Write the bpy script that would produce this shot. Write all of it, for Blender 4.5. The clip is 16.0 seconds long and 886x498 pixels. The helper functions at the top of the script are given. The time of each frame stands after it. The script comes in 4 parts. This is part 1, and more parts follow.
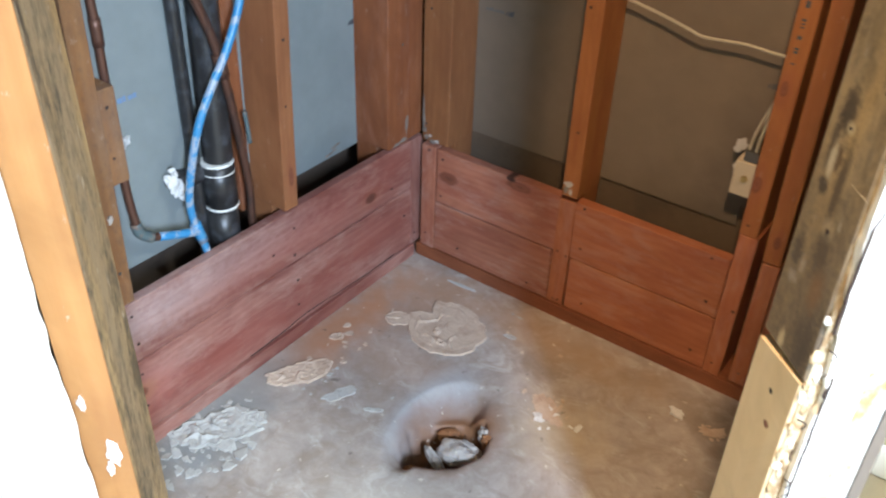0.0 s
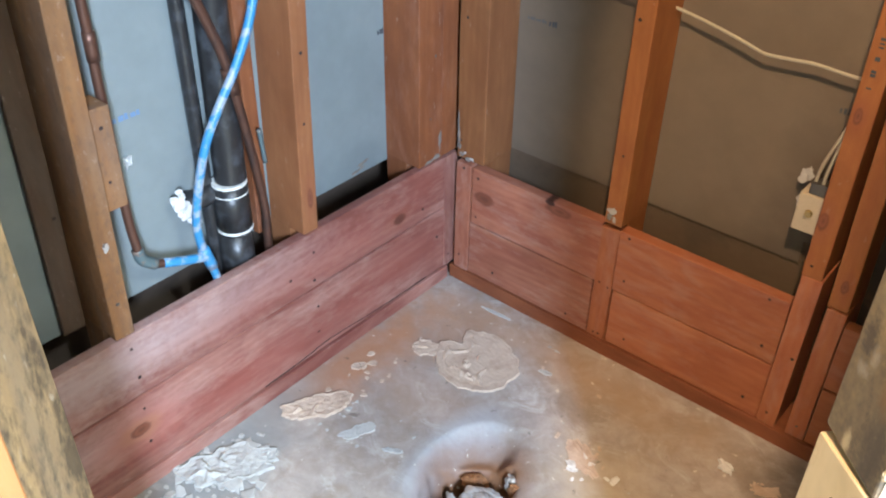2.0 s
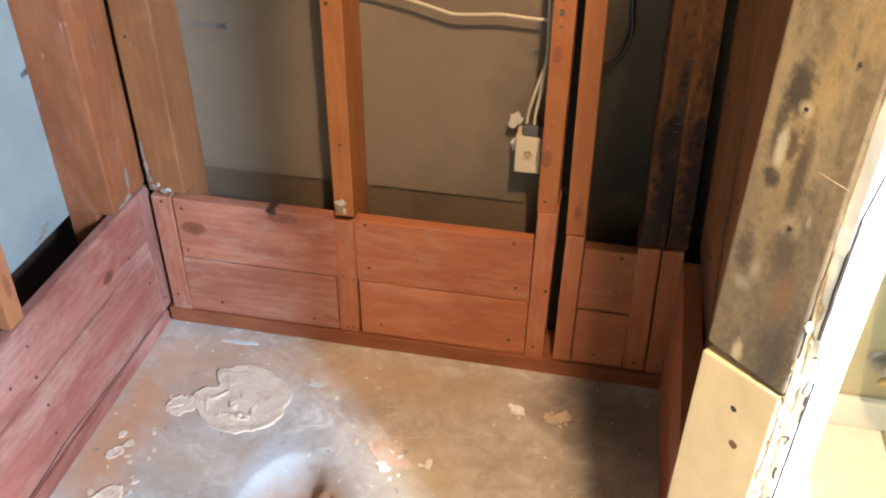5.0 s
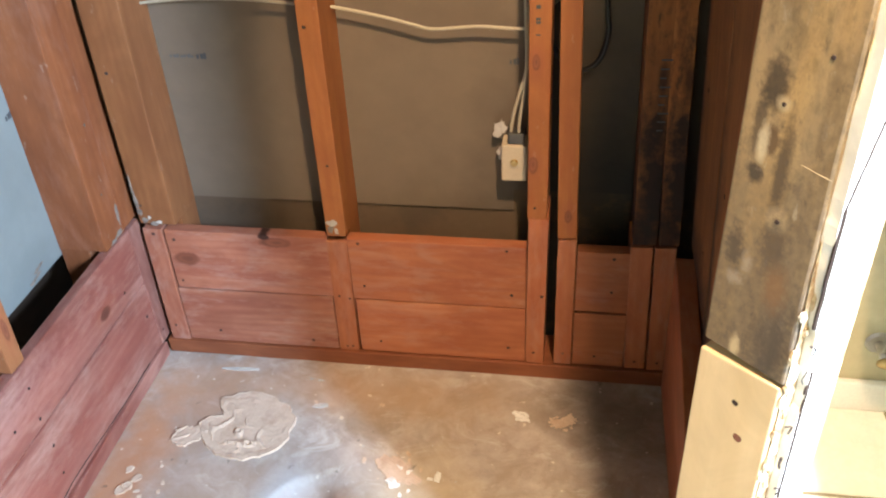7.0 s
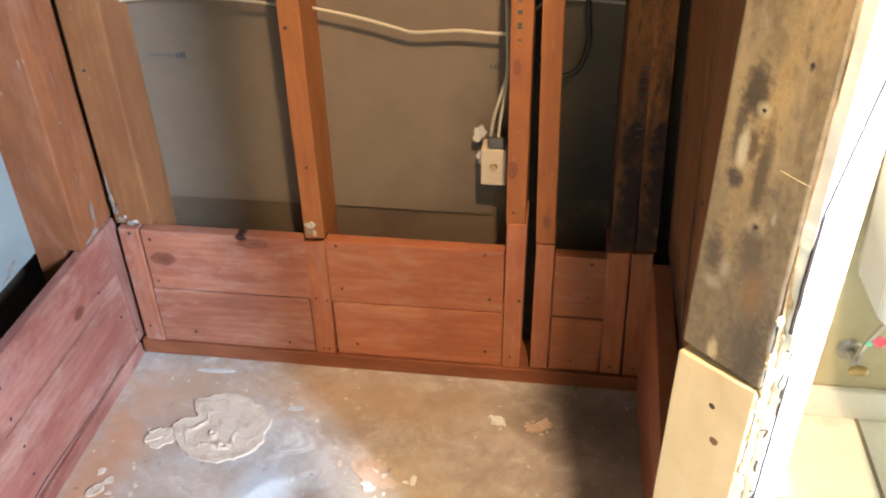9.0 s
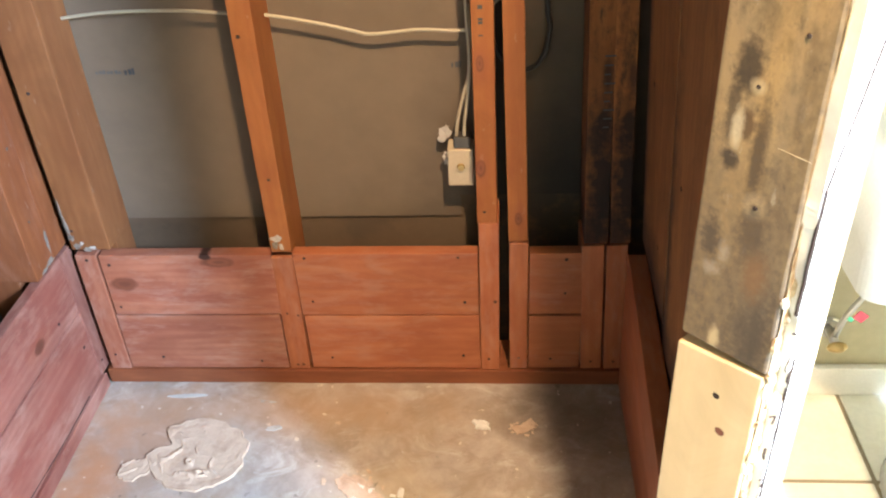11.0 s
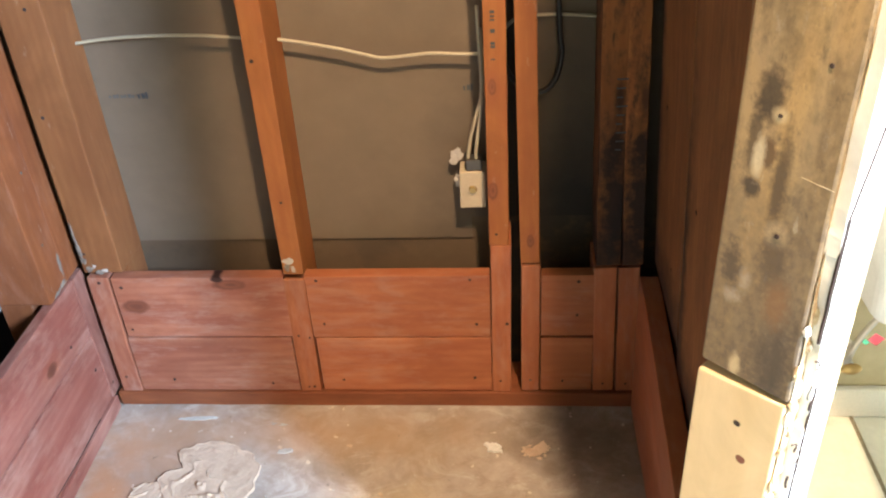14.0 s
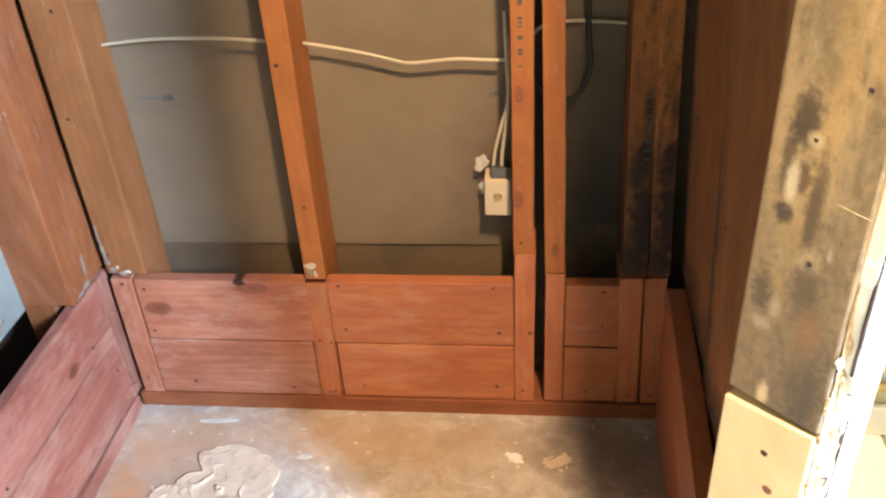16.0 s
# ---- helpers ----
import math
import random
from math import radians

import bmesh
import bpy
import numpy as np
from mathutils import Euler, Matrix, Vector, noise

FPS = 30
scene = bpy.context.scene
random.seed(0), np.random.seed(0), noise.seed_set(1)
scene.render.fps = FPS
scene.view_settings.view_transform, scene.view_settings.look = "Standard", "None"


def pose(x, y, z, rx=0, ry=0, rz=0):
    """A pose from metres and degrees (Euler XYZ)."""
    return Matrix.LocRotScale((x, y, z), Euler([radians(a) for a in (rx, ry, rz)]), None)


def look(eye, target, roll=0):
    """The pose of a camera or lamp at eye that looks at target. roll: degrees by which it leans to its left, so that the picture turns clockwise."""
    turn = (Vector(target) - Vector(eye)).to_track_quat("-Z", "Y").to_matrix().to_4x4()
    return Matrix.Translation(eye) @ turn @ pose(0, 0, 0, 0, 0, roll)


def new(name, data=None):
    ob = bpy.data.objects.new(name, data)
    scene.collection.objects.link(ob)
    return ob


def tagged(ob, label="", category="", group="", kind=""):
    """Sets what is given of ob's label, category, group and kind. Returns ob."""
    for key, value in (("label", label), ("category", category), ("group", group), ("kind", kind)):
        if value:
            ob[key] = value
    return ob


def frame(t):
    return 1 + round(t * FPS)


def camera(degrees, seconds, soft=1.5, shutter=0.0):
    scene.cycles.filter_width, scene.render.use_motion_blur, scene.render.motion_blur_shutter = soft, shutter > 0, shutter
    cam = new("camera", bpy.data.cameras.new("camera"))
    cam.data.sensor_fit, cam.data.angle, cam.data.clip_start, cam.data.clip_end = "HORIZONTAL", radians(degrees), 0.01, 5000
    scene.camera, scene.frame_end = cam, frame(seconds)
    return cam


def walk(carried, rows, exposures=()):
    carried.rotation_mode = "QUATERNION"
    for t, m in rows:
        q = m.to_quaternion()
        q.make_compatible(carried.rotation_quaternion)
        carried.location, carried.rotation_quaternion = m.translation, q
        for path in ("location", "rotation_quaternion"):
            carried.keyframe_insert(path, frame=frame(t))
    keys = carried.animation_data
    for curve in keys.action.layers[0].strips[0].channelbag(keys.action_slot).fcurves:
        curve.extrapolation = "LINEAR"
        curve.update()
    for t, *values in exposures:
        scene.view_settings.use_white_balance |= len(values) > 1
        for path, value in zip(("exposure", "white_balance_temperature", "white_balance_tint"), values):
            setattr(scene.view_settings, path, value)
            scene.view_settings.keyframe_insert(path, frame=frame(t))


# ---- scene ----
cam = camera(53.9, 16.0, soft=2.1, shutter=0.5)
PATH = [
    (0, (1.144, -1.512, 1.348), (0.2, -0.175, 0.199), 2.1),
    (0.5, (1.124, -1.419, 1.338), (0.102, -0.168, 0.159), 1.8),
    (1, (1.111, -1.378, 1.334), (0.078, -0.104, 0.19), 1.2),
    (1.5, (1.093, -1.357, 1.319), (0.052, -0.11, 0.153), 0.5),
    (2, (1.094, -1.352, 1.323), (0.051, -0.102, 0.162), 0.9),
    (2.5, (1.089, -1.35, 1.319), (0.07, -0.08, 0.157), 1.0),
    (3, (1.07, -1.348, 1.317), (0.153, 0.012, 0.172), 0.9),
    (3.5, (0.97, -1.334, 1.308), (0.304, 0.15, 0.144), -2.2),
    (4, (0.903, -1.353, 1.3), (0.516, 0.212, 0.116), -0.2),
    (4.5, (0.876, -1.36, 1.298), (0.562, 0.223, 0.117), 1.1),
    (6.8, (0.869, -1.366, 1.304), (0.604, 0.238, 0.14), -2.3),
    (7, (0.873, -1.364, 1.307), (0.583, 0.24, 0.148), -3.0),
    (7.5, (0.869, -1.372, 1.309), (0.586, 0.236, 0.153), -2.6),
    (8, (0.868, -1.371, 1.307), (0.602, 0.246, 0.16), -2.0),
    (10.5, (0.857, -1.355, 1.296), (0.677, 0.27, 0.143), -1.7),
    (11, (0.837, -1.341, 1.284), (0.699, 0.292, 0.139), -3.1),
    (11.5, (0.812, -1.316, 1.278), (0.723, 0.292, 0.091), -1.9),
    (12, (0.806, -1.312, 1.276), (0.711, 0.315, 0.118), -2.3),
    (12.5, (0.81, -1.312, 1.28), (0.706, 0.324, 0.133), -2.1),
    (13, (0.817, -1.32, 1.286), (0.686, 0.328, 0.16), -3.1),
    (13.5, (0.823, -1.329, 1.287), (0.683, 0.323, 0.168), -3.0),
    (14, (0.824, -1.336, 1.292), (0.675, 0.319, 0.18), -3.4),
    (14.5, (0.824, -1.336, 1.291), (0.709, 0.325, 0.183), -2.2),
    (15, (0.825, -1.328, 1.29), (0.693, 0.332, 0.182), -2.7),
    (15.5, (0.82, -1.323, 1.291), (0.69, 0.331, 0.174), -2.6),
    (16, (0.829, -1.308, 1.297), (0.618, 0.338, 0.182), -3.6),
]
walk(cam, [(t, look(eye, target, roll)) for t, eye, target, roll in PATH], [
    (0.0, -1.14, 5700, 10), (0.7, -0.76, 5620, 10), (2.8, -0.73, 5580, 10), (3.5, -0.47, 5700, 10), (4.0, -0.31, 5700, 10), (8.0, -0.35, 5700, 10),
    (10.5, -0.15, 5700, 10), (11.0, -0.15, 5700, 10), (11.45, -0.58, 5700, 10), (12.4, -0.22, 5750, 10), (15.5, -0.26, 5750, 10), (16.0, 0.0, 5950, 10)])

# ---- light ----
world = bpy.data.worlds.new("world")
scene.world = world
world.use_nodes = True
world.node_tree.nodes["Background"].inputs["Color"].default_value = (0.55, 0.62, 0.72, 1)
world.node_tree.nodes["Background"].inputs["Strength"].default_value = 0.1


def area_lamp(name, eye, target, w, h, watts, colour, spread=180):
    data = bpy.data.lights.new(name, "AREA")
    data.shape, data.size, data.size_y, data.energy, data.color = "RECTANGLE", w, h, watts, colour
    data.spread = radians(spread)
    ob = new(name, data)
    ob.matrix_world = look(eye, target)
    return ob


# daylight from the bathroom window, the warm ceiling spot and an unseen fill lamp added to brighten the bathroom
WINDOW_EYE, LAMP_EYE = (2.96, -2.532, 2.15), (1.115, -1.28, 2.36)
area_lamp("window_light", WINDOW_EYE, (0.2, -0.5, 0.2), 0.30, 0.68, 500, (0.74, 0.86, 1.0))
spot = bpy.data.lights.new("ceiling_spot_light", "SPOT")
spot.energy, spot.color, spot.spot_size, spot.spot_blend, spot.shadow_soft_size = 430, (1.0, 0.64, 0.33), radians(96), 0.15, 0.055
new("ceiling_spot_light", spot).matrix_world = look(LAMP_EYE, (LAMP_EYE[0] + 0.419, LAMP_EYE[1] + 0.682, LAMP_EYE[2] - 0.600))
area_lamp("bathroom_fill_light", (2.05, -0.95, 2.37), (1.9, -0.75, 0.0), 0.25, 0.25, 90, (0.97, 0.98, 0.86), 110)

# ---- materials ----


def mat(name):
    m = bpy.data.materials.new(name)
    m.use_nodes = True
    nt = m.node_tree
    return m, nt, nt.nodes["Principled BSDF"]


def node(nt, kind, **kw):
    n = nt.nodes.new(kind)
    for k, v in kw.items():
        n.inputs[k].default_value = v
    return n


def ramp(nt, src, stops):
    r = nt.nodes.new("ShaderNodeValToRGB")
    e = r.color_ramp.elements
    while len(e) < len(stops):
        e.new(0.5)
    for el, (p, c) in zip(e, stops):
        el.position = p
        el.color = (*c, 1) if len(c) == 3 else c
    nt.links.new(src, r.inputs["Fac"])
    return r.outputs["Color"]


def mix(nt, fac, a, b, how="MIX"):
    n = nt.nodes.new("ShaderNodeMix")
    n.data_type, n.blend_type = "RGBA", how
    for sock, v in ((n.inputs[0], fac), (n.inputs[6], a), (n.inputs[7], b)):
        if hasattr(v, "links"):
            nt.links.new(v, sock)
        elif isinstance(v, (int, float)):
            sock.default_value = v
        else:
            sock.default_value = (*v, 1)
    return n.outputs[2]


def coords(nt, scale=(1, 1, 1), vary=True, kind="Object"):
    """Object coordinates, scaled, and shifted by a chance of each object's own."""
    tc = nt.nodes.new("ShaderNodeTexCoord")
    mp = nt.nodes.new("ShaderNodeMapping")
    mp.inputs["Scale"].default_value = scale
    nt.links.new(tc.outputs[kind], mp.inputs["Vector"])
    if vary:
        oi = nt.nodes.new("ShaderNodeObjectInfo")
        mu = nt.nodes.new("ShaderNodeVectorMath")
        mu.operation = "MULTIPLY"
        mu.inputs[1].default_value = (37, 61, 83)
        nt.links.new(oi.outputs["Random"], mu.inputs[0])
        nt.links.new(mu.outputs[0], mp.inputs["Location"])
    return mp.outputs["Vector"]


def noise_tex(nt, vec, scale, detail=4, rough=0.55, distortion=0.0):
    n = node(nt, "ShaderNodeTexNoise", Scale=scale, Detail=detail, Roughness=rough, Distortion=distortion)
    nt.links.new(vec, n.inputs["Vector"])
    return n.outputs["Fac"]


def bump(nt, bsdf, height, strength=0.3, distance=0.002):
    b = node(nt, "ShaderNodeBump", Strength=strength, Distance=distance)
    nt.links.new(height, b.inputs["Height"])
    nt.links.new(b.outputs["Normal"], bsdf.inputs["Normal"])


def blob(nt, v, a, b, ra, rb, soft, rough, scale=60, stretch=(1, 1, 1)):
    """1 inside an uneven ellipse about (a, b), 0 outside."""
    mp = nt.nodes.new("ShaderNodeMapping")
    mp.inputs["Scale"].default_value = (1 / ra, 1 / rb, 0)
    mp.inputs["Location"].default_value = (-a / ra, -b / rb, 0)
    nt.links.new(v, mp.inputs["Vector"])
    ln = nt.nodes.new("ShaderNodeVectorMath")
    ln.operation = "LENGTH"
    nt.links.new(mp.outputs[0], ln.inputs[0])
    nz = noise_tex(nt, v, scale, 4, 0.6)
    ad = nt.nodes.new("ShaderNodeMath")
    ad.operation = "MULTIPLY_ADD"
    nt.links.new(nz, ad.inputs[0])
    ad.inputs[1].default_value = rough * 2
    nt.links.new(ln.outputs["Value"], ad.inputs[2])
    r = node(nt, "ShaderNodeMapRange", **{"From Min": rough + 1 - soft, "From Max": rough + 1 + soft, "To Min": 1.0, "To Max": 0.0})
    nt.links.new(ad.outputs[0], r.inputs["Value"])
    return r.outputs[0]


def scaled(nt, f, k):
    q = nt.nodes.new("ShaderNodeMath")
    q.operation = "MULTIPLY"
    nt.links.new(f, q.inputs[0])
    q.inputs[1].default_value = k
    return q.outputs[0]


WOOD = 0.70                                   # how pale the timber is


def knot_marks(a, b, ra, rb):
    """A knot: a red halo, a dark rim and a brown heart."""
    return [(a, b, ra * 2.2, rb * 1.7, 0.7, 0.5, 0.5, (0.22, 0.068, 0.036)), (a, b, ra, rb, 0.22, 0.3, 0.85, (0.085, 0.028, 0.016)), (a + ra * 0.06, b, ra * 0.80, rb * 0.76, 0.25, 0.35, 0.85, (0.235, 0.080, 0.042)), (a + ra * 0.1, b, ra * 0.42, rb * 0.4, 0.5, 0.5, 0.7, (0.12, 0.04, 0.022))]


def wood(name, light, dark, stain, stain_amount=0.5, rough=0.62, mould=0.0, grey=0.0, ring=17, fleck=0.0, marks=(), mark_scale=60, scuff=0.0):
    """Sawn softwood, grain along the piece's own x."""
    light, dark, stain = [tuple(c * WOOD for c in k) for k in (light, dark, stain)]
    m, nt, bs = mat(name)
    rings = node(nt, "ShaderNodeTexWave", Scale=1.0, Distortion=9.0, Detail=4.0)
    rings.inputs["Detail Scale"].default_value = 0.6
    rings.bands_direction = "Y"
    nt.links.new(coords(nt, (2.2, ring, ring)), rings.inputs["Vector"])
    fine = noise_tex(nt, coords(nt, (5, 140, 140)), 1.6, 5, 0.65)
    broad = noise_tex(nt, coords(nt, (3.0, 14, 14)), 1.0, 4, 0.6, 0.8)
    streak = noise_tex(nt, coords(nt, (1.6, 42, 42)), 1.0, 5, 0.6, 0.3)
    grain = mix(nt, 0.84, rings.outputs["Fac"], mix(nt, 0.4, streak, fine))
    col = mix(nt, ramp(nt, grain, [(0.24, (0, 0, 0)), (0.74, (1, 1, 1))]), dark, light)
    blotch = noise_tex(nt, coords(nt, (7, 13, 13)), 1.0, 5, 0.65, 0.6)
    col = mix(nt, ramp(nt, blotch, [(0.36, (0.45,) * 3), (0.60, (0, 0, 0))]), col, tuple(c * 0.62 for c in dark))
    st = ramp(nt, broad, [(0.42, (0, 0, 0)), (0.68, (stain_amount,) * 3)])
    col = mix(nt, st, col, stain)
    oi = nt.nodes.new("ShaderNodeObjectInfo")
    hsv = nt.nodes.new("ShaderNodeHueSaturation")
    mr = node(nt, "ShaderNodeMapRange", **{"To Min": 0.84, "To Max": 1.12})
    nt.links.new(oi.outputs["Random"], mr.inputs["Value"])
    nt.links.new(mr.outputs[0], hsv.inputs["Value"])
    nt.links.new(col, hsv.inputs["Color"])
    col = hsv.outputs["Color"]
    if scuff:
        worn = mix(nt, 0.45, noise_tex(nt, coords(nt, (5, 11, 11)), 1.0, 4, 0.6, 0.9), noise_tex(nt, coords(nt, (22, 90, 90)), 1.0, 5, 0.7))
        col = mix(nt, ramp(nt, worn, [(0.50, (0, 0, 0)), (0.62, (scuff,) * 3)]), col, (0.40, 0.26, 0.21))
    if grey:
        g = ramp(nt, noise_tex(nt, coords(nt, (3, 16, 16)), 1.3, 5, 0.6, 0.5), [(0.36, (0, 0, 0)), (0.62, (grey,) * 3)])
        col = mix(nt, g, col, (0.13, 0.115, 0.10))
        grit = noise_tex(nt, coords(nt, (45, 80, 80)), 1.0, 6, 0.75)
        col = mix(nt, ramp(nt, grit, [(0.34, (grey,) * 3), (0.48, (0, 0, 0))]), col, (0.06, 0.048, 0.042))
        col = mix(nt, ramp(nt, grit, [(0.60, (0, 0, 0)), (0.70, (grey * 0.8,) * 3)]), col, (0.48, 0.42, 0.36))
    if mould:
        big = noise_tex(nt, coords(nt, (4.5, 19, 19)), 1.0, 3, 0.6, 1.2)
        small = noise_tex(nt, coords(nt, (60, 110, 110)), 1.0, 5, 0.7)
        f = ramp(nt, mix(nt, 0.42, big, small), [(0.47, (0, 0, 0)), (0.60, (mould,) * 3)])
        col = mix(nt, f, col, (0.018, 0.015, 0.014))
    if fleck:
        f = ramp(nt, noise_tex(nt, coords(nt, (30, 60, 60)), 1.0, 4, 0.6), [(0.66, (0, 0, 0)), (0.72, (fleck,) * 3)])
        col = mix(nt, f, col, (0.62, 0.58, 0.50))
    v = coords(nt, vary=False)
    for a, b, ra, rb, soft, rough_edge, k, c in marks:
        col = mix(nt, scaled(nt, blob(nt, v, a, b, ra, rb, soft, rough_edge, mark_scale), k), col, c)
    nt.links.new(col, bs.inputs["Base Color"])
    bs.inputs["Roughness"].default_value = rough
    bs.inputs["Specular IOR Level"].default_value = 0.3
    bump(nt, bs, grain, 0.22, 0.0012)
    return m


def plain(name, colour, rough=0.6, metal=0.0, spots=None, amount=0.5, scale=30, relief=0.2, stretch=(1, 1, 1), lo=0.5, hi=0.66):
    m, nt, bs = mat(name)
    n1 = noise_tex(nt, coords(nt, stretch), scale, 5, 0.6)
    n2 = noise_tex(nt, coords(nt, stretch), scale * 6, 4, 0.6)
    col = mix(nt, ramp(nt, n2, [(0.3, (0, 0, 0)), (0.7, (0.35,) * 3)]), colour, tuple(c * 0.72 for c in colour))
    if spots:
        col = mix(nt, ramp(nt, n1, [(lo, (0, 0, 0)), (hi, (amount,) * 3)]), col, spots)
    nt.links.new(col, bs.inputs["Base Color"])
    bs.inputs["Roughness"].default_value, bs.inputs["Metallic"].default_value = rough, metal
    if relief:
        bump(nt, bs, n2, relief, 0.001)
    return m


def red_pine(name="red_stained_pine", marks=()):
    return wood(name, (0.57, 0.218, 0.094), (0.44, 0.143, 0.060), (0.30, 0.073, 0.036), 0.5, 0.5, marks=marks, scuff=0.22)


# red pine for the first bay, a cool daylight tint mixed into its colour
def daylit_red_pine(name, marks=()):
    return wood(name, (0.53, 0.225, 0.135), (0.39, 0.14, 0.080), (0.25, 0.064, 0.040), 0.6, 0.5, marks=marks, scuff=0.4)


# red pine of the side wall: worn grey film plus painted cool daylight
def daylit_pink_pine(name="daylit_pink_stained_pine", marks=()):
    return wood(name, (0.50, 0.26, 0.205), (0.33, 0.132, 0.10), (0.21, 0.057, 0.042), 0.8, 0.45, fleck=0.10, marks=marks, scuff=0.45)


def fir(name="old_fir_stud", marks=()):
    return wood(name, (0.54, 0.215, 0.065), (0.45, 0.16, 0.043), (0.33, 0.095, 0.033), 0.6, 0.6, fleck=0.10, marks=marks)


def pale_fir(name="pale_fir_stud", marks=()):
    return wood(name, (0.33, 0.145, 0.056), (0.26, 0.10, 0.034), (0.18, 0.06, 0.022), 0.6, 0.65, fleck=0.08, marks=marks)


def warm_fir(name, marks=()):
    return wood(name, (0.45, 0.20, 0.085), (0.36, 0.142, 0.055), (0.25, 0.085, 0.034), 0.5, 0.6, fleck=0.10, marks=marks)


PLATE_RED = wood("dark_red_plate", (0.43, 0.155, 0.066), (0.32, 0.10, 0.042), (0.20, 0.055, 0.026), 0.6, 0.55)
RED_DAYLIT = daylit_red_pine("daylit_red_stained_pine")
RED, PINK_DAYLIT, STUD = red_pine(), daylit_pink_pine(), fir()
STUD_RED = wood("old_red_stud", (0.34, 0.125, 0.046), (0.26, 0.085, 0.03), (0.16, 0.048, 0.02), 0.5, 0.65, fleck=0.14, scuff=0.12)
STUD_PALE = pale_fir()
BLACKISH = (0.035, 0.026, 0.02)
SOOT = (0.014, 0.012, 0.012)
MOULDY = wood("mouldy_stud", (0.52, 0.21, 0.065), (0.38, 0.135, 0.038), (0.22, 0.078, 0.028), 0.7, 0.8, mould=0.7, marks=[(0.12, 0.03, 0.11, 0.03, 0.5, 0.9, 0.95, SOOT), (0.24, 0.03, 0.05, 0.018, 0.5, 0.9, 0.9, SOOT), (0.02, 0.01, 0.05, 0.03, 0.5, 0.8, 0.8, SOOT), (0.33, 0.032, 0.03, 0.008, 0.5, 0.8, 0.7, SOOT)], mark_scale=45)
NEAR_BLACK = plain("near_black_wood", (0.035, 0.028, 0.022), 0.85, spots=(0.10, 0.055, 0.03), amount=0.6, scale=24, relief=0.5)
OLD_TAN = wood("old_tan_stud", (0.40, 0.20, 0.075), (0.32, 0.145, 0.05), (0.22, 0.09, 0.036), 0.5, 0.7, grey=0.35, fleck=0.12)
DULL = wood("dull_brown_strip", (0.15, 0.085, 0.05), (0.11, 0.06, 0.034), (0.07, 0.036, 0.02), 0.5, 0.75, grey=0.3)
BROWN = wood("dim_brown_stud", (0.44, 0.20, 0.068), (0.32, 0.135, 0.042), (0.18, 0.075, 0.032), 0.5, 0.7, mould=0.22, marks=[(0.0, 0.12, 0.07, 0.2, 0.6, 0.8, 0.85, SOOT), (0.16, 0.24, 0.30, 0.02, 0.6, 0.9, 0.8, SOOT)], mark_scale=30)


def weathered(name="weathered_post", marks=(), mould=0.7):
    return wood(name, (0.68, 0.48, 0.235), (0.54, 0.355, 0.155), (0.38, 0.235, 0.10), 0.5, 0.7, mould=mould, grey=0.45, ring=12, fleck=0.3, marks=marks, mark_scale=150)


WEATHERED = weathered()
NEW_PINE = wood("new_pine", (1.14, 0.90, 0.58), (1.04, 0.78, 0.46), (0.94, 0.66, 0.36), 0.3, 0.55, ring=7)
FRESH = wood("lit_pine_edge", (0.66, 0.34, 0.12), (0.56, 0.26, 0.085), (0.45, 0.19, 0.07), 0.5, 0.6, ring=16, fleck=0.35)
KNOT = plain("knot_wood", (0.20, 0.07, 0.035), 0.5, spots=(0.09, 0.03, 0.02), scale=60)
HOLE = plain("nail_hole", (0.035, 0.02, 0.015), 0.8, relief=0)
NAIL = plain("nail_steel", (0.12, 0.11, 0.10), 0.5, 0.7, relief=0)
PAPER = plain("grey_drywall_paper", (0.165, 0.14, 0.118), 0.85, spots=(0.12, 0.098, 0.08), amount=0.6, scale=3.2, relief=0.12)


def shaded_mouldy_paper():
    """Drywall paper, brownish with the lamp's warmth tinted in, mould and shade painted black low in its last narrow
    bays.
    """
    m, nt, bs = mat("shaded_mouldy_drywall_paper")
    v = coords(nt, vary=False)
    col = mix(nt, ramp(nt, noise_tex(nt, v, 3.2, 5, 0.6), [(0.5, (0, 0, 0)), (0.66, (0.6,) * 3)]), (0.160, 0.117, 0.080), (0.118, 0.085, 0.057))
    fine = noise_tex(nt, v, 19, 4, 0.6)
    col = mix(nt, ramp(nt, fine, [(0.3, (0, 0, 0)), (0.7, (0.35,) * 3)]), col, (0.112, 0.086, 0.061))
    turn = nt.nodes.new("ShaderNodeMapping")
    turn.inputs["Rotation"].default_value = (radians(-90), 0, 0)
    nt.links.new(v, turn.inputs["Vector"])
    w = turn.outputs["Vector"]
    # bay blobs mix mould with painted shade; the tall thin one is gap shade
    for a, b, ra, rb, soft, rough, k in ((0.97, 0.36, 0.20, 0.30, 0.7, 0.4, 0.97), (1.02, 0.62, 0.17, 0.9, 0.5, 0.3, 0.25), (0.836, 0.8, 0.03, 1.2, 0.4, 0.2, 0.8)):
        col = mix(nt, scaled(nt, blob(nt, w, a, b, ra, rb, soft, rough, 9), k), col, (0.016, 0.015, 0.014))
    nt.links.new(col, bs.inputs["Base Color"])
    bs.inputs["Roughness"].default_value = 0.85
    bump(nt, bs, noise_tex(nt, v, 20, 4, 0.6), 0.12, 0.001)
    return m


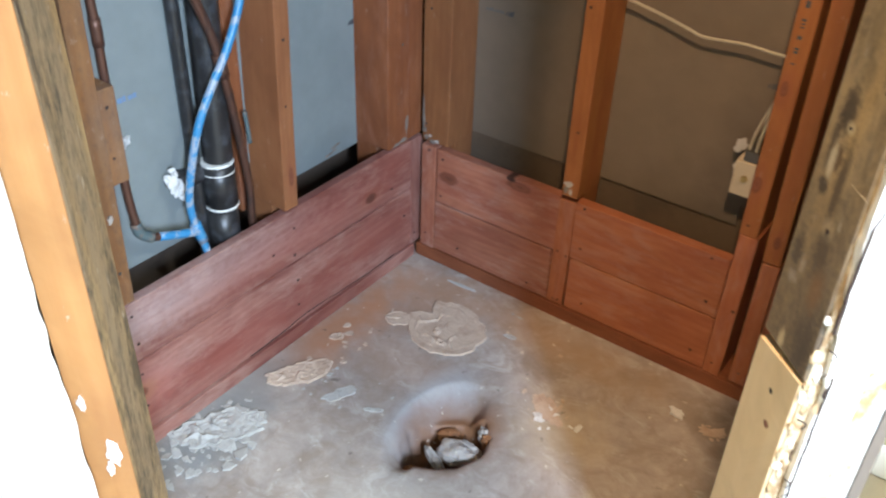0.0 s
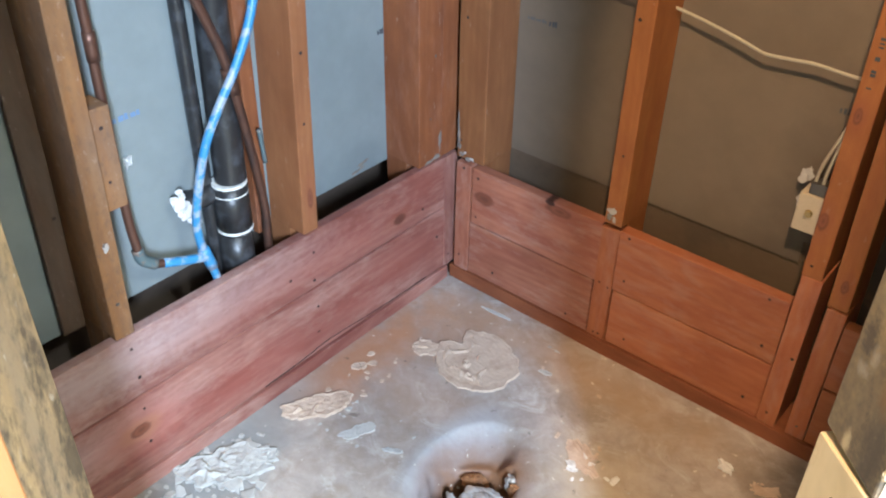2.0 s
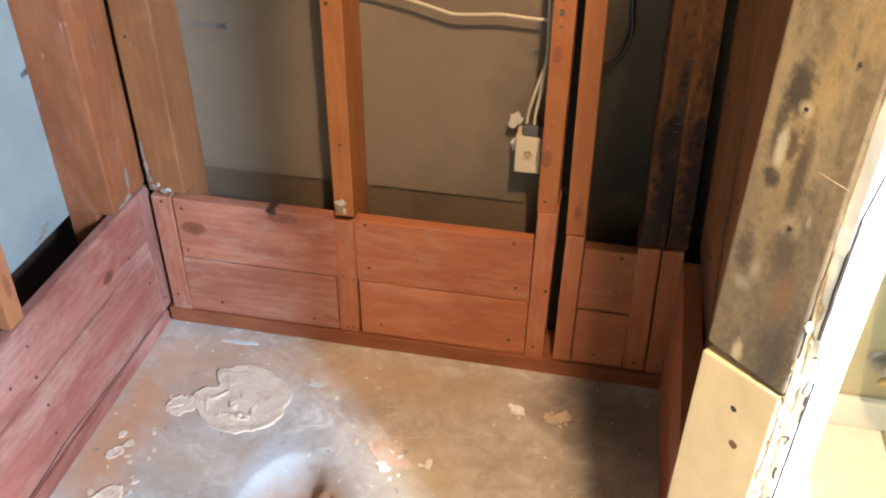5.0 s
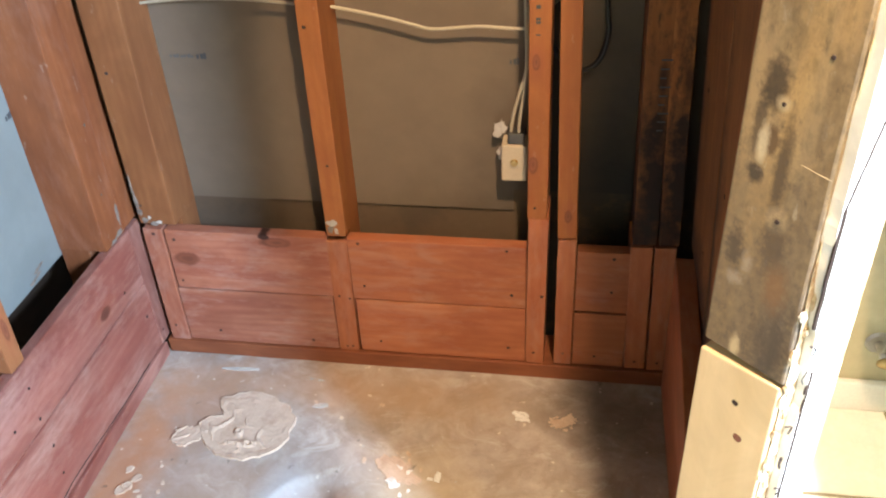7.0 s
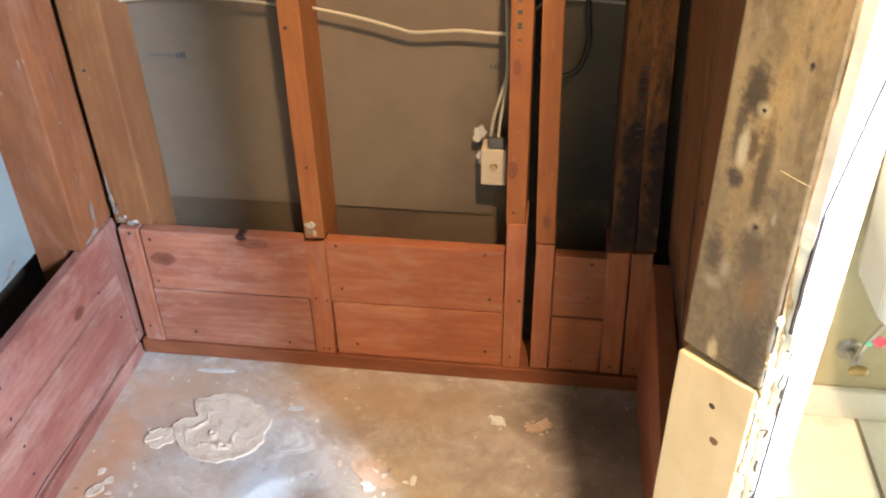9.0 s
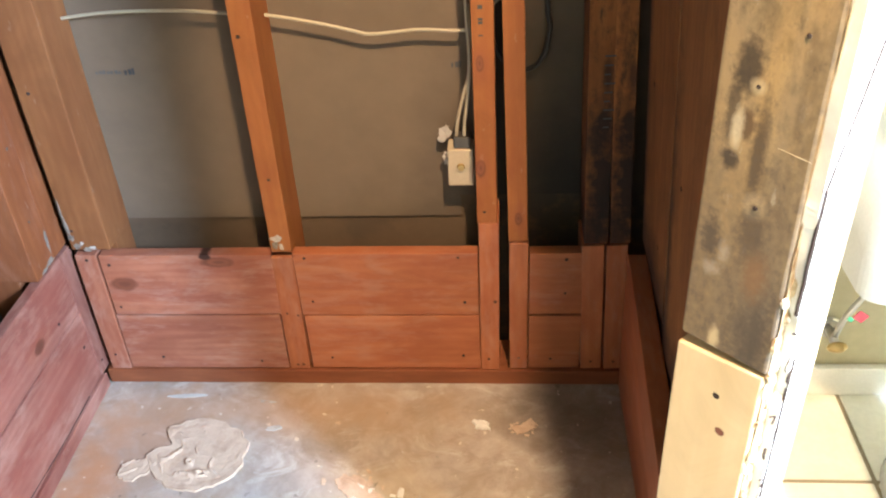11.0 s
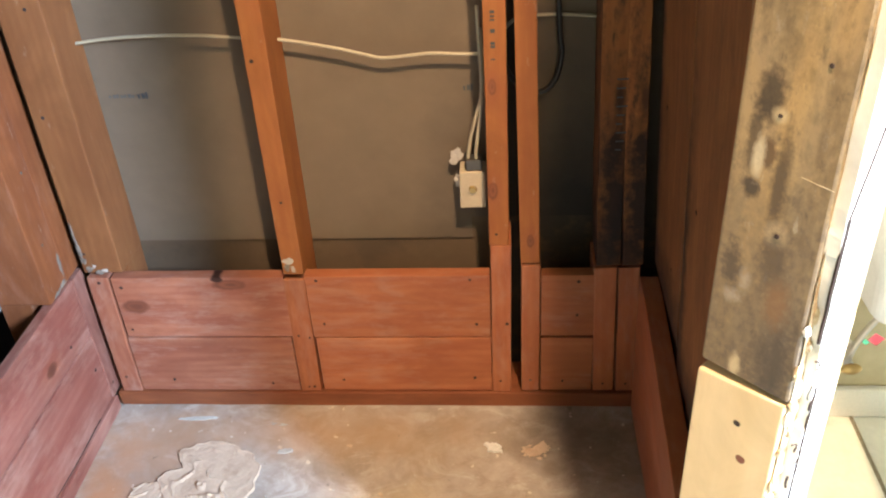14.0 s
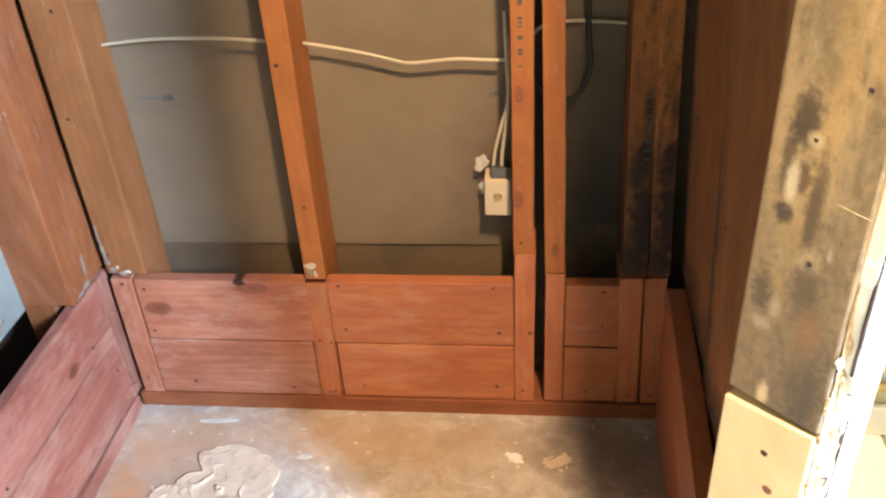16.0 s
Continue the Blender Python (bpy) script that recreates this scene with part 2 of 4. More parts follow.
# the grey drywall paper again, cool daylight put into its colour
PAPER_DAYLIT = plain("daylit_drywall_paper", (0.200, 0.225, 0.222), 0.85, spots=(0.15, 0.17, 0.17), amount=0.6, scale=3.2, relief=0.12)
PLASTER = plain("white_painted_drywall", (0.84, 0.83, 0.80), 0.6, spots=(0.74, 0.72, 0.66), amount=0.6, scale=14, relief=0.15)
GYPSUM = plain("torn_gypsum", (0.60, 0.50, 0.34), 0.9, spots=(0.26, 0.15, 0.06), amount=0.85, scale=46, relief=0.8, lo=0.46, hi=0.6)
SCRAP = plain("torn_white_paper", (0.68, 0.67, 0.64), 0.85, spots=(0.40, 0.38, 0.34), amount=0.7, scale=70, relief=0.4)
INK = plain("faded_ink", (0.06, 0.062, 0.068), 0.8, relief=0)
INK_BLUE = plain("blue_ink", (0.14, 0.22, 0.36), 0.8, relief=0)
COPPER = plain("aged_copper", (0.12, 0.058, 0.038), 0.45, 0.5, spots=(0.055, 0.036, 0.03), amount=0.9, scale=30, stretch=(1, 1, 0.3))
BLUE_PIPE = plain("copper_pipe_with_blue_paint", (0.05, 0.225, 0.44), 0.4, 0.0, spots=(0.30, 0.34, 0.40), amount=0.9, scale=38, relief=0.3, lo=0.50, hi=0.58)
VERDIGRIS = plain("pale_verdigris_joint", (0.10, 0.14, 0.145), 0.6, 0.2, spots=(0.20, 0.13, 0.09), amount=0.9, scale=60)
IRON = plain("black_drain_iron", (0.022, 0.021, 0.021), 0.38, 0.0, spots=(0.07, 0.074, 0.082), amount=0.6, scale=36, relief=0.4)
BAND = plain("white_joint_ring", (0.72, 0.72, 0.68), 0.6, spots=(0.30, 0.28, 0.26), amount=0.7, scale=90)
CABLE = plain("white_cable_sheath", (0.40, 0.345, 0.25), 0.5, relief=0)
BLACK_CABLE = plain("black_cable_sheath", (0.012, 0.012, 0.012), 0.5, relief=0)
IVORY = plain("ivory_plastic", (0.46, 0.38, 0.27), 0.45, spots=(0.45, 0.36, 0.24), amount=0.5, scale=50)
BRASS = plain("dull_brass", (0.42, 0.30, 0.12), 0.4, 0.8, relief=0)
PORCELAIN = plain("white_porcelain", (0.82, 0.83, 0.82), 0.12, relief=0)
CHROME = plain("dull_chrome", (0.5, 0.48, 0.44), 0.3, 0.9, relief=0)
CREAM_WALL = plain("cream_painted_wall", (0.44, 0.39, 0.24), 0.6, spots=(0.39, 0.34, 0.2), scale=8)
TRIM = plain("white_baseboard", (0.78, 0.76, 0.70), 0.5)
TILE = plain("cream_floor_tile", (0.76, 0.75, 0.66), 0.3, spots=(0.66, 0.64, 0.5), scale=12, relief=0.05)
GROUT = plain("brown_grout", (0.30, 0.255, 0.17), 0.9)
THINSET = plain("dried_thinset", (0.53, 0.41, 0.31), 0.85, spots=(0.38, 0.27, 0.19), amount=0.8, scale=22, relief=0.6)
FLAKES = plain("pale_paint_flakes", (0.44, 0.43, 0.40), 0.8, spots=(0.26, 0.25, 0.23), scale=40, relief=0.5)
STONE = plain("pale_stone", (0.44, 0.40, 0.36), 0.8, spots=(0.30, 0.20, 0.13), amount=0.8, scale=18, relief=0.7)
CLOD = plain("brown_clod", (0.36, 0.16, 0.06), 0.9, spots=(0.12, 0.06, 0.03), amount=0.8, scale=26, relief=0.8)
CAVITY_SHADE = plain("dark_cavity_shade", (0.075, 0.052, 0.035), 0.9, spots=(0.04, 0.03, 0.022), scale=9)
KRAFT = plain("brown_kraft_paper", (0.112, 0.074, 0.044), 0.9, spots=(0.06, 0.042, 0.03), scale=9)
SMEAR = plain("dirty_plaster_smear", (0.21, 0.175, 0.145), 0.9, spots=(0.09, 0.07, 0.06), amount=0.8, scale=60, relief=0.6)
RED_TAG = plain("red_tag", (0.20, 0.015, 0.02), 0.5, relief=0)
GREEN_TAG = plain("green_tag", (0.03, 0.16, 0.07), 0.5, relief=0)


def concrete():
    """Old slab: grey, mottled, brown rust stains along the side plate and the middle, mortar round the drain hole,
    shade painted in one back corner.
    """
    m, nt, bs = mat("stained_shaded_concrete")
    v = coords(nt, vary=False)
    base = mix(nt, ramp(nt, noise_tex(nt, v, 7, 6, 0.68, 0.6), [(0.32, (0, 0, 0)), (0.68, (1, 1, 1))]), (0.245, 0.205, 0.178), (0.50, 0.44, 0.395))
    fine = noise_tex(nt, v, 60, 6, 0.7)
    base = mix(nt, ramp(nt, fine, [(0.3, (0.5, 0.5, 0.5)), (0.7, (0, 0, 0))]), base, (0.30, 0.265, 0.225))

    patchy = ramp(nt, noise_tex(nt, v, 15, 5, 0.65, 1.2), [(0.45, (0, 0, 0)), (0.64, (0.46,) * 3)])
    base = mix(nt, patchy, base, (0.235, 0.175, 0.12))
    pale = ramp(nt, noise_tex(nt, coords(nt, (1, 1.6, 1), vary=False), 10, 5, 0.7, 0.9), [(0.55, (0, 0, 0)), (0.68, (0.5,) * 3)])
    base = mix(nt, pale, base, (0.55, 0.53, 0.50))
    for cx, cy, rx, ry, soft, rough, k, c in (
            (0.04, -0.36, 0.06, 0.20, 0.6, 1.0, 0.85, (0.40, 0.185, 0.085)),
            (0.13, -0.16, 0.11, 0.10, 0.7, 1.0, 0.5, (0.42, 0.24, 0.14)),
            (0.05, -0.78, 0.085, 0.17, 0.5, 0.9, 0.7, (0.19, 0.215, 0.22)),
            (0.30, -0.08, 0.30, 0.06, 0.6, 0.8, 0.45, (0.40, 0.24, 0.13)),
            (0.62, -0.10, 0.16, 0.07, 0.6, 0.8, 0.4, (0.34, 0.24, 0.14)),
            (0.62, -0.32, 0.09, 0.08, 0.6, 0.9, 0.4, (0.50, 0.40, 0.24)),
            (0.20, -0.36, 0.16, 0.07, 0.5, 0.7, 0.35, (0.40, 0.27, 0.19)),
            (0.02, -0.62, 0.05, 0.14, 0.5, 0.6, 0.5, (0.24, 0.25, 0.24)),
            # mould in the right back corner, deepened with the post's painted shadow
            (0.97, -0.10, 0.13, 0.08, 0.6, 1.0, 0.7, (0.09, 0.07, 0.05)),
            (0.47, -0.70, 0.10, 0.10, 0.6, 0.8, 0.3, (0.52, 0.50, 0.46)),
            (0.372, -0.440, 0.065, 0.145, 0.25, 0.25, 0.6, (0.38, 0.39, 0.41)),
            (0.440, -0.462, 0.088, 0.108, 0.35, 0.3, 0.95, (0.22, 0.095, 0.035)),
            # near-black spot inside the drain pit
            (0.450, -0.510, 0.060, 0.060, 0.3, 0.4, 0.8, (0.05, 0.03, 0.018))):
        base = mix(nt, scaled(nt, blob(nt, v, cx, cy, rx, ry, soft, rough, 13), k), base, c)
    specks = ramp(nt, noise_tex(nt, v, 46, 3, 0.5), [(0.69, (0, 0, 0)), (0.72, (0.6,) * 3)])
    base = mix(nt, specks, base, (0.68, 0.62, 0.52))
    dark = ramp(nt, noise_tex(nt, v, 31, 3, 0.5, 0.4), [(0.26, (0.6,) * 3), (0.31, (0, 0, 0))])
    base = mix(nt, dark, base, (0.10, 0.08, 0.06))
    nt.links.new(base, bs.inputs["Base Color"])
    rr = ramp(nt, noise_tex(nt, v, 9, 4), [(0.3, (0.42,) * 3), (0.7, (0.75,) * 3)])
    nt.links.new(rr, bs.inputs["Roughness"])
    bump(nt, bs, mix(nt, 0.5, fine, noise_tex(nt, v, 22, 5, 0.6)), 0.5, 0.004)
    return m


CONCRETE = concrete()

# ---- building blocks ----


def finish(name, bm, material, parent=None, label="", m=None, smooth=False):
    me = bpy.data.meshes.new(name)
    bm.normal_update()
    bm.to_mesh(me)
    bm.free()
    if smooth:
        me.polygons.foreach_set("use_smooth", [True] * len(me.polygons))
    if material:
        me.materials.append(material)
    ob = new(name, me)
    if m is not None:
        ob.matrix_basis = m
    if parent:
        ob.parent = parent
    if label:
        ob["label"] = label
    return ob


def part(name, bm, material, parent, label="", m=None, smooth=False):
    return finish(name, bm, material, parent, label, m, smooth)


def box_bm(lo, hi, bevel=0.0, cuts=0, wobble=0.0, seed=0):
    """A box from corner to corner; cuts along x let the piece bow and wobble as sawn timber does."""
    bm = bmesh.new()
    bmesh.ops.create_cube(bm, size=1)
    size, mid = Vector(hi) - Vector(lo), (Vector(hi) + Vector(lo)) / 2
    for v in bm.verts:
        v.co = Vector((v.co.x * size.x, v.co.y * size.y, v.co.z * size.z)) + mid
    if cuts:
        ed = [e for e in bm.edges if abs(e.verts[0].co.x - e.verts[1].co.x) > size.x * 0.5]
        bmesh.ops.subdivide_edges(bm, edges=ed, cuts=cuts, use_grid_fill=True)
    if bevel:
        sharp = [e for e in bm.edges if len(e.link_faces) == 2 and e.calc_face_angle() > 0.5]
        bmesh.ops.bevel(bm, geom=sharp, offset=bevel, segments=2, affect="EDGES", profile=0.6)
    if wobble:
        for v in bm.verts:
            n = noise.noise_vector(Vector((v.co.x * 3.1 + seed * 7.7, v.co.y * 2 + seed, v.co.z * 2)))
            f = noise.noise_vector(Vector((v.co.x * 21 + seed * 3.3, v.co.y * 25, v.co.z * 25)))
            v.co += Vector((0, n.y, n.z)) * wobble + Vector((0, f.y, f.z)) * wobble * 0.4
    return bm


seed_box = [0]


def timber(name, length, width, thick, m, material, label, category="board", group="", bevel=0.0025, wobble=0.0012, kind=""):
    """A piece of timber: x along it, y across its face (0 to width), z out of its face (-thick to 0)."""
    seed_box[0] += 1
    bm = box_bm((0, 0, -thick), (length, width, 0), bevel, max(4, int(length / 0.06)), wobble, seed_box[0])
    ob = finish(name, bm, material, m=m)
    return tagged(ob, label, category, group, kind)


def upright(x0, x1, y, z0, z1, lean=0.0):
    """Pose for a vertical timber whose face looks to -y: its x goes up, y goes along +x, z along -y."""
    up = Vector((lean, 0, 1)).normalized()
    side = Vector((1, 0, -lean)).normalized()
    return Matrix(((up.x, side.x, 0, x0), (0, 0, -1, y), (up.z, side.z, 0, z0), (0, 0, 0, 1)))


def frame_of(origin, along, across, out):
    a, b, c = Vector(along).normalized(), Vector(across).normalized(), Vector(out).normalized()
    return Matrix(((a.x, b.x, c.x, origin[0]), (a.y, b.y, c.y, origin[1]), (a.z, b.z, c.z, origin[2]), (0, 0, 0, 1)))


def disc_bm(r, h=0.0006, n=12, rx=1.0, rough=0.0, seed=0):
    bm = bmesh.new()
    bmesh.ops.create_cone(bm, cap_ends=True, segments=n, radius1=r, radius2=r * 0.82, depth=h)
    for v in bm.verts:
        k = 1 + rough * noise.noise(Vector((v.co.x / r * 1.4 + seed, v.co.y / r * 1.4, seed)))
        v.co = Vector((v.co.x * rx * k, v.co.y * k, v.co.z + h / 2))
    return bm


def nails(ob, spots, r=0.0033, material=None):
    """Nail heads and nail holes on the face of a timber, at (along, across)."""
    for i, (a, b) in enumerate(spots):
        k = r * (0.85 + 0.3 * ((i * 37) % 10) / 10)
        part("nail", disc_bm(k, 0.0008, 10, 1.0, 0.25, i), material or HOLE, ob, m=Matrix.Translation((a, b, 0.0006)))


def tube_bm(points, r, sides=12, smooth_steps=6):
    """A round bar along a smooth line through the points."""
    pts = [Vector(p) for p in points]
    line = []
    for i in range(len(pts) - 1):
        p0, p1, p2, p3 = pts[max(i - 1, 0)], pts[i], pts[i + 1], pts[min(i + 2, len(pts) - 1)]
        for s in range(smooth_steps):
            t = s / smooth_steps
            line.append(0.5 * ((2 * p1) + (p2 - p0) * t + (2 * p0 - 5 * p1 + 4 * p2 - p3) * t * t + (3 * p1 - p0 - 3 * p2 + p3) * t ** 3))
    line.append(pts[-1])
    bm = bmesh.new()
    rows = []
    a = None
    for i, p in enumerate(line):
        d = (line[min(i + 1, len(line) - 1)] - line[max(i - 1, 0)]).normalized()
        if a is None:
            a = d.orthogonal().normalized()
        a = (a - d * a.dot(d)).normalized()
        b = d.cross(a)
        rows.append([bm.verts.new(p + r * (math.cos(2 * math.pi * k / sides) * a + math.sin(2 * math.pi * k / sides) * b)) for k in range(sides)])
    for q, w in zip(rows, rows[1:]):
        for k in range(sides):
            bm.faces.new((q[k], q[(k + 1) % sides], w[(k + 1) % sides], w[k]))
    bm.faces.new(rows[0])
    bm.faces.new(rows[-1])
    bmesh.ops.recalc_face_normals(bm, faces=bm.faces)
    return bm


def lump_bm(size, seed, detail=3, rough=0.3):
    bm = bmesh.new()
    bmesh.ops.create_icosphere(bm, subdivisions=detail, radius=1)
    for v in bm.verts:
        n = noise.noise(v.co * 1.3 + Vector((seed, seed * 2.1, 0))) + 0.45 * noise.noise(v.co * 3.4 + Vector((0, seed, seed)))
        v.co = Vector((v.co.x * size[0], v.co.y * size[1], v.co.z * size[2])) * (1 + rough * n)
    return bm


def slab(name, lo, hi, material, label="", kind="structure", category="", bevel=0.0):
    return tagged(finish(name, box_bm(lo, hi, bevel), material), label, category, kind=kind)


def sheet_on(name, origin, along, up, length, height, thick, material, ragged=(), seed=0, step=0.006, far=None):
    """A board of drywall, outer face along x up; the edge at x = 0 may be torn, by an amount for each height."""
    n = max(2, int(height / step))
    bm = bmesh.new()
    cols = [0.0, 0.25, 1.0]
    front, back = [], []
    for i in range(n + 1):
        z = height * i / n
        cut = ragged(z) if ragged else 0.0
        cutb = cut + (0.004 * noise.noise(Vector((z * 14, seed, 3))) + 0.003 if ragged else 0)
        wide = length + (far(z) if far else 0.0)
        front.append([bm.verts.new((cut + (wide - cut) * c, z, 0)) for c in cols])
        back.append([bm.verts.new((cutb + (wide - cutb) * c, z, -thick)) for c in cols])
    for i in range(n):
        for j in range(len(cols) - 1):
            bm.faces.new((front[i][j], front[i][j + 1], front[i + 1][j + 1], front[i + 1][j]))
            bm.faces.new((back[i][j], back[i + 1][j], back[i + 1][j + 1], back[i][j + 1]))
        bm.faces.new((front[i][0], front[i + 1][0], back[i + 1][0], back[i][0]))
        bm.faces.new((front[i][-1], back[i][-1], back[i + 1][-1], front[i + 1][-1]))
    bm.faces.new([*front[0], *reversed(back[0])])
    bm.faces.new([*reversed(front[-1]), *back[-1]])
    bmesh.ops.recalc_face_normals(bm, faces=bm.faces)
    a, u = Vector(along).normalized(), Vector(up).normalized()
    return finish(name, bm, material, m=frame_of(origin, a, u, a.cross(u)))


# ---- the shell ----
LX, BACK, CEIL = -0.015, 0.107, 2.50          # side board face, back drywall, ceiling
BATH = -0.045                                # the bathroom floor lies a little lower
S = math.sqrt(0.5)


def diag(p, q):
    """A place from x + y = p and x - y = q."""
    return ((p + q) / 2, (p - q) / 2)


def floor_height(x, y):
    """The drain hole: a smooth mortar lip sloping in on one side, a ragged deep pit, a broken edge on the other side."""
    du, dv = x - 0.443, y + 0.490
    u, v = 0.54 * du + 0.84 * dv, -0.84 * du + 0.54 * dv
    n = 0.10 * noise.noise(Vector((x * 18, y * 18, 0)))
    m = 0.10 * noise.noise(Vector((x * 55, y * 55, 5)))
    lean = v - 0.42 * u
    lip = max(0.0, min(1.0, (1.0 - math.hypot(u / 0.152, lean / 0.137) + n * 0.2) / 0.42))
    side = max(0.0, min(1.0, (lean + 0.012) / 0.03))
    pit = max(0.0, min(1.0, (1.0 - math.hypot(u / 0.098, v / 0.074) + n * 0.8 + m * 0.9) / 0.16))
    end = max(0.0, min(1.0, (0.125 - abs(u)) / 0.035))
    lip *= side * (end + (1 - end) * max(0.0, min(1.0, lean / 0.06)))
    pit = pit * pit * (3 - 2 * pit)
    swell = 0.0025 * noise.noise(Vector((x * 5, y * 5, 4)))
    return swell - 0.040 * lip - 0.080 * pit - 0.012 * pit * noise.noise(Vector((x * 60, y * 60, 1)))


def build_floor():
    bm = bmesh.new()
    x0, x1, y0, y1, st = -0.13, 1.15, -1.32, 0.12, 0.0065
    nx, ny = int((x1 - x0) / st), int((y1 - y0) / st)
    grid = [[bm.verts.new((x0 + (x1 - x0) * i / nx, y0 + (y1 - y0) * j / ny, 0)) for j in range(ny + 1)] for i in range(nx + 1)]
    for row in grid:
        for v in row:
            v.co.z = floor_height(v.co.x, v.co.y)
    for i in range(nx):
        for j in range(ny):
            bm.faces.new((grid[i][j], grid[i + 1][j], grid[i + 1][j + 1], grid[i][j + 1]))
    return tagged(finish("floor", bm, CONCRETE, smooth=True), "stained grey concrete slab with painted corner shade and a broken drain hole", "floor", kind="structure")


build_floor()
bm = bmesh.new()
low = [bm.verts.new((x, BACK, z)) for x, z in ((-0.14, 0.350), (0.754, 0.350), (0.754, 0.398), (1.20, 0.398), (1.20, CEIL), (-0.14, CEIL))]
face = bm.faces.new(low)
for v in [e for e in bmesh.ops.extrude_face_region(bm, geom=[face])["geom"] if isinstance(e, bmesh.types.BMVert)]:
    v.co.y += 0.004
bmesh.ops.recalc_face_normals(bm, faces=bm.faces)
tagged(finish("wall_back", bm, shaded_mouldy_paper()), "brownish grey paper back of drywall with mould and painted shade at one end", "wall", kind="structure")
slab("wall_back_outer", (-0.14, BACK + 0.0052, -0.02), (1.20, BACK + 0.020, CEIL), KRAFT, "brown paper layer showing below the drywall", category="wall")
# added black sheet: the narrow bay's shade below the drywall, put in as colour
slab("wall_back_rotten", (0.80, BACK + 0.0042, -0.02), (1.14, BACK + 0.0050, 0.42), NEAR_BLACK, "black sheet standing in for shade below the drywall", category="wall")
slab("wall_left", (LX - 0.113, -1.24, 0.338), (LX - 0.10, BACK, CEIL), PAPER_DAYLIT, "paper back of drywall behind the studs, tinted blue-grey as if by daylight", category="wall")
# coloured dark so the gap under the left drywall reads as deep shade
slab("wall_left_outer", (LX - 0.24, -1.32, -0.02), (LX - 0.22, BACK, CEIL), CAVITY_SHADE, "dark sheet standing in for shade inside the side wall", category="wall")
slab("wall_right", (1.148, -0.615, 0.0), (1.160, BACK, CEIL), PAPER, "drywall back behind the side studs", category="wall")
slab("wall_front", (-0.14, -1.31, 0.0), (0.535, -1.297, CEIL), PLASTER, "white painted drywall beside the opening", category="wall")
slab("wall_front_inner", (-0.14, -1.215, 0.34), (0.47, -1.203, CEIL), PAPER, "grey paper back of drywall", category="wall")
slab("ceiling", (-0.30, -3.3, CEIL), (3.1, BACK + 0.12, CEIL + 0.02), CREAM_WALL, "cream painted ceiling", category="ceiling")

# the bathroom round the stall
slab("wall_bath_back", (1.160, 0.03, -0.06), (3.1, 0.05, CEIL), CREAM_WALL, "cream painted bathroom wall", category="wall")
bm = bmesh.new()
for y0, y1, z0, z1 in ((-3.3, -2.80, -0.06, CEIL), (-2.26, 0.03, -0.06, CEIL), (-2.80, -2.26, -0.06, 1.78)):
    piece = bmesh.ops.create_cube(bm, size=1)["verts"]
    for v in piece:
        v.co = Vector((3.05 + 0.1 * v.co.x, (y0 + y1) / 2 + (y1 - y0) * v.co.y, (z0 + z1) / 2 + (z1 - z0) * v.co.z))
tagged(finish("wall_bath_right", bm, CREAM_WALL), "cream painted bathroom wall with a tall window opening", "wall", kind="structure")
slab("wall_bath_rear", (-0.30, -3.32, -0.06), (3.02, -3.3, CEIL), CREAM_WALL, "cream painted bathroom wall", category="wall")
slab("wall_bath_left", (-0.32, -3.3, -0.06), (-0.30, -1.31, CEIL), CREAM_WALL, "cream painted bathroom wall", category="wall")
slab("ground", (-0.4, -3.4, -0.16), (3.2, 0.3, -0.13), CONCRETE, "concrete under the house", category="ground")
slab("baseboard", (1.162, 0.014, BATH), (2.98, 0.03, 0.030), TRIM, "white painted baseboard along the bathroom wall", category="baseboard", bevel=0.004)

# ---- back wall framing ----
G_STUD, G_BLOCK, G_BOARD = "wall studs", "short stud blocks", "blocking boards"
TOP = 2.38

plate = timber("bottom_plate", 1.10, 0.10, 0.036, frame_of((-0.01, -0.004, 0.036), (1, 0, 0), (0, 1, 0), (0, 0, 1)), PLATE_RED,
               "dark red stained bottom plate on the slab under the back boards", "plate")


def leg(ob, width, drop, z1=-0.030, material=None, lean=0.0):
    """The lower end of a stud, behind the boards."""
    bm = box_bm((-drop, 0.0008, -0.103), (0.002, width - 0.0008, z1), 0.001)
    for v in bm.verts:
        v.co.y += lean * min(0.0, v.co.x)
    part("lower_leg", bm, material or ob.data.materials[0], ob, "stud end running down behind the boards")


first_stud = stud = timber("stud", TOP - 0.345, 0.077, 0.104, upright(0.002, 0, 0.001, 0.345, TOP), STUD_PALE, "pale orange corner stud with plaster smears", "stud", G_STUD)
leg(stud, 0.077, 0.30)
nails(stud, [(0.045, 0.012), (0.33, 0.02), (0.52, 0.05)])
block = timber("stud_block", 0.296, 0.042, 0.09, upright(0.001, 0, 0.0, 0.037, 0, 0.006), RED_DAYLIT, "red stained stud block in the corner, daylight tint in its colour", "block", G_BLOCK)
nails(block, [(0.04, 0.016), (0.285, 0.022)])

stud = timber("stud", TOP - 0.338, 0.040, 0.104, upright(0.394, 0, 0.001, 0.338, TOP, 0.002), STUD, "orange stud with a putty-covered nail at its foot", "stud", G_STUD)
leg(stud, 0.040, 0.29)
nails(stud, [(0.16, 0.02), (0.43, 0.012)])
for k, (a, b, sx, sy) in enumerate(((0.030, 0.014, 0.006, 0.008), (0.017, 0.010, 0.007, 0.005), (0.012, 0.022, 0.006, 0.004))):
    part("putty", lump_bm((sx, sy, 0.0013), 4.2 + k * 1.7, 3, 1.1), STONE if k != 1 else SMEAR, stud, "smear of pale putty over a nail", m=Matrix.Translation((a, b, 0.0006)))
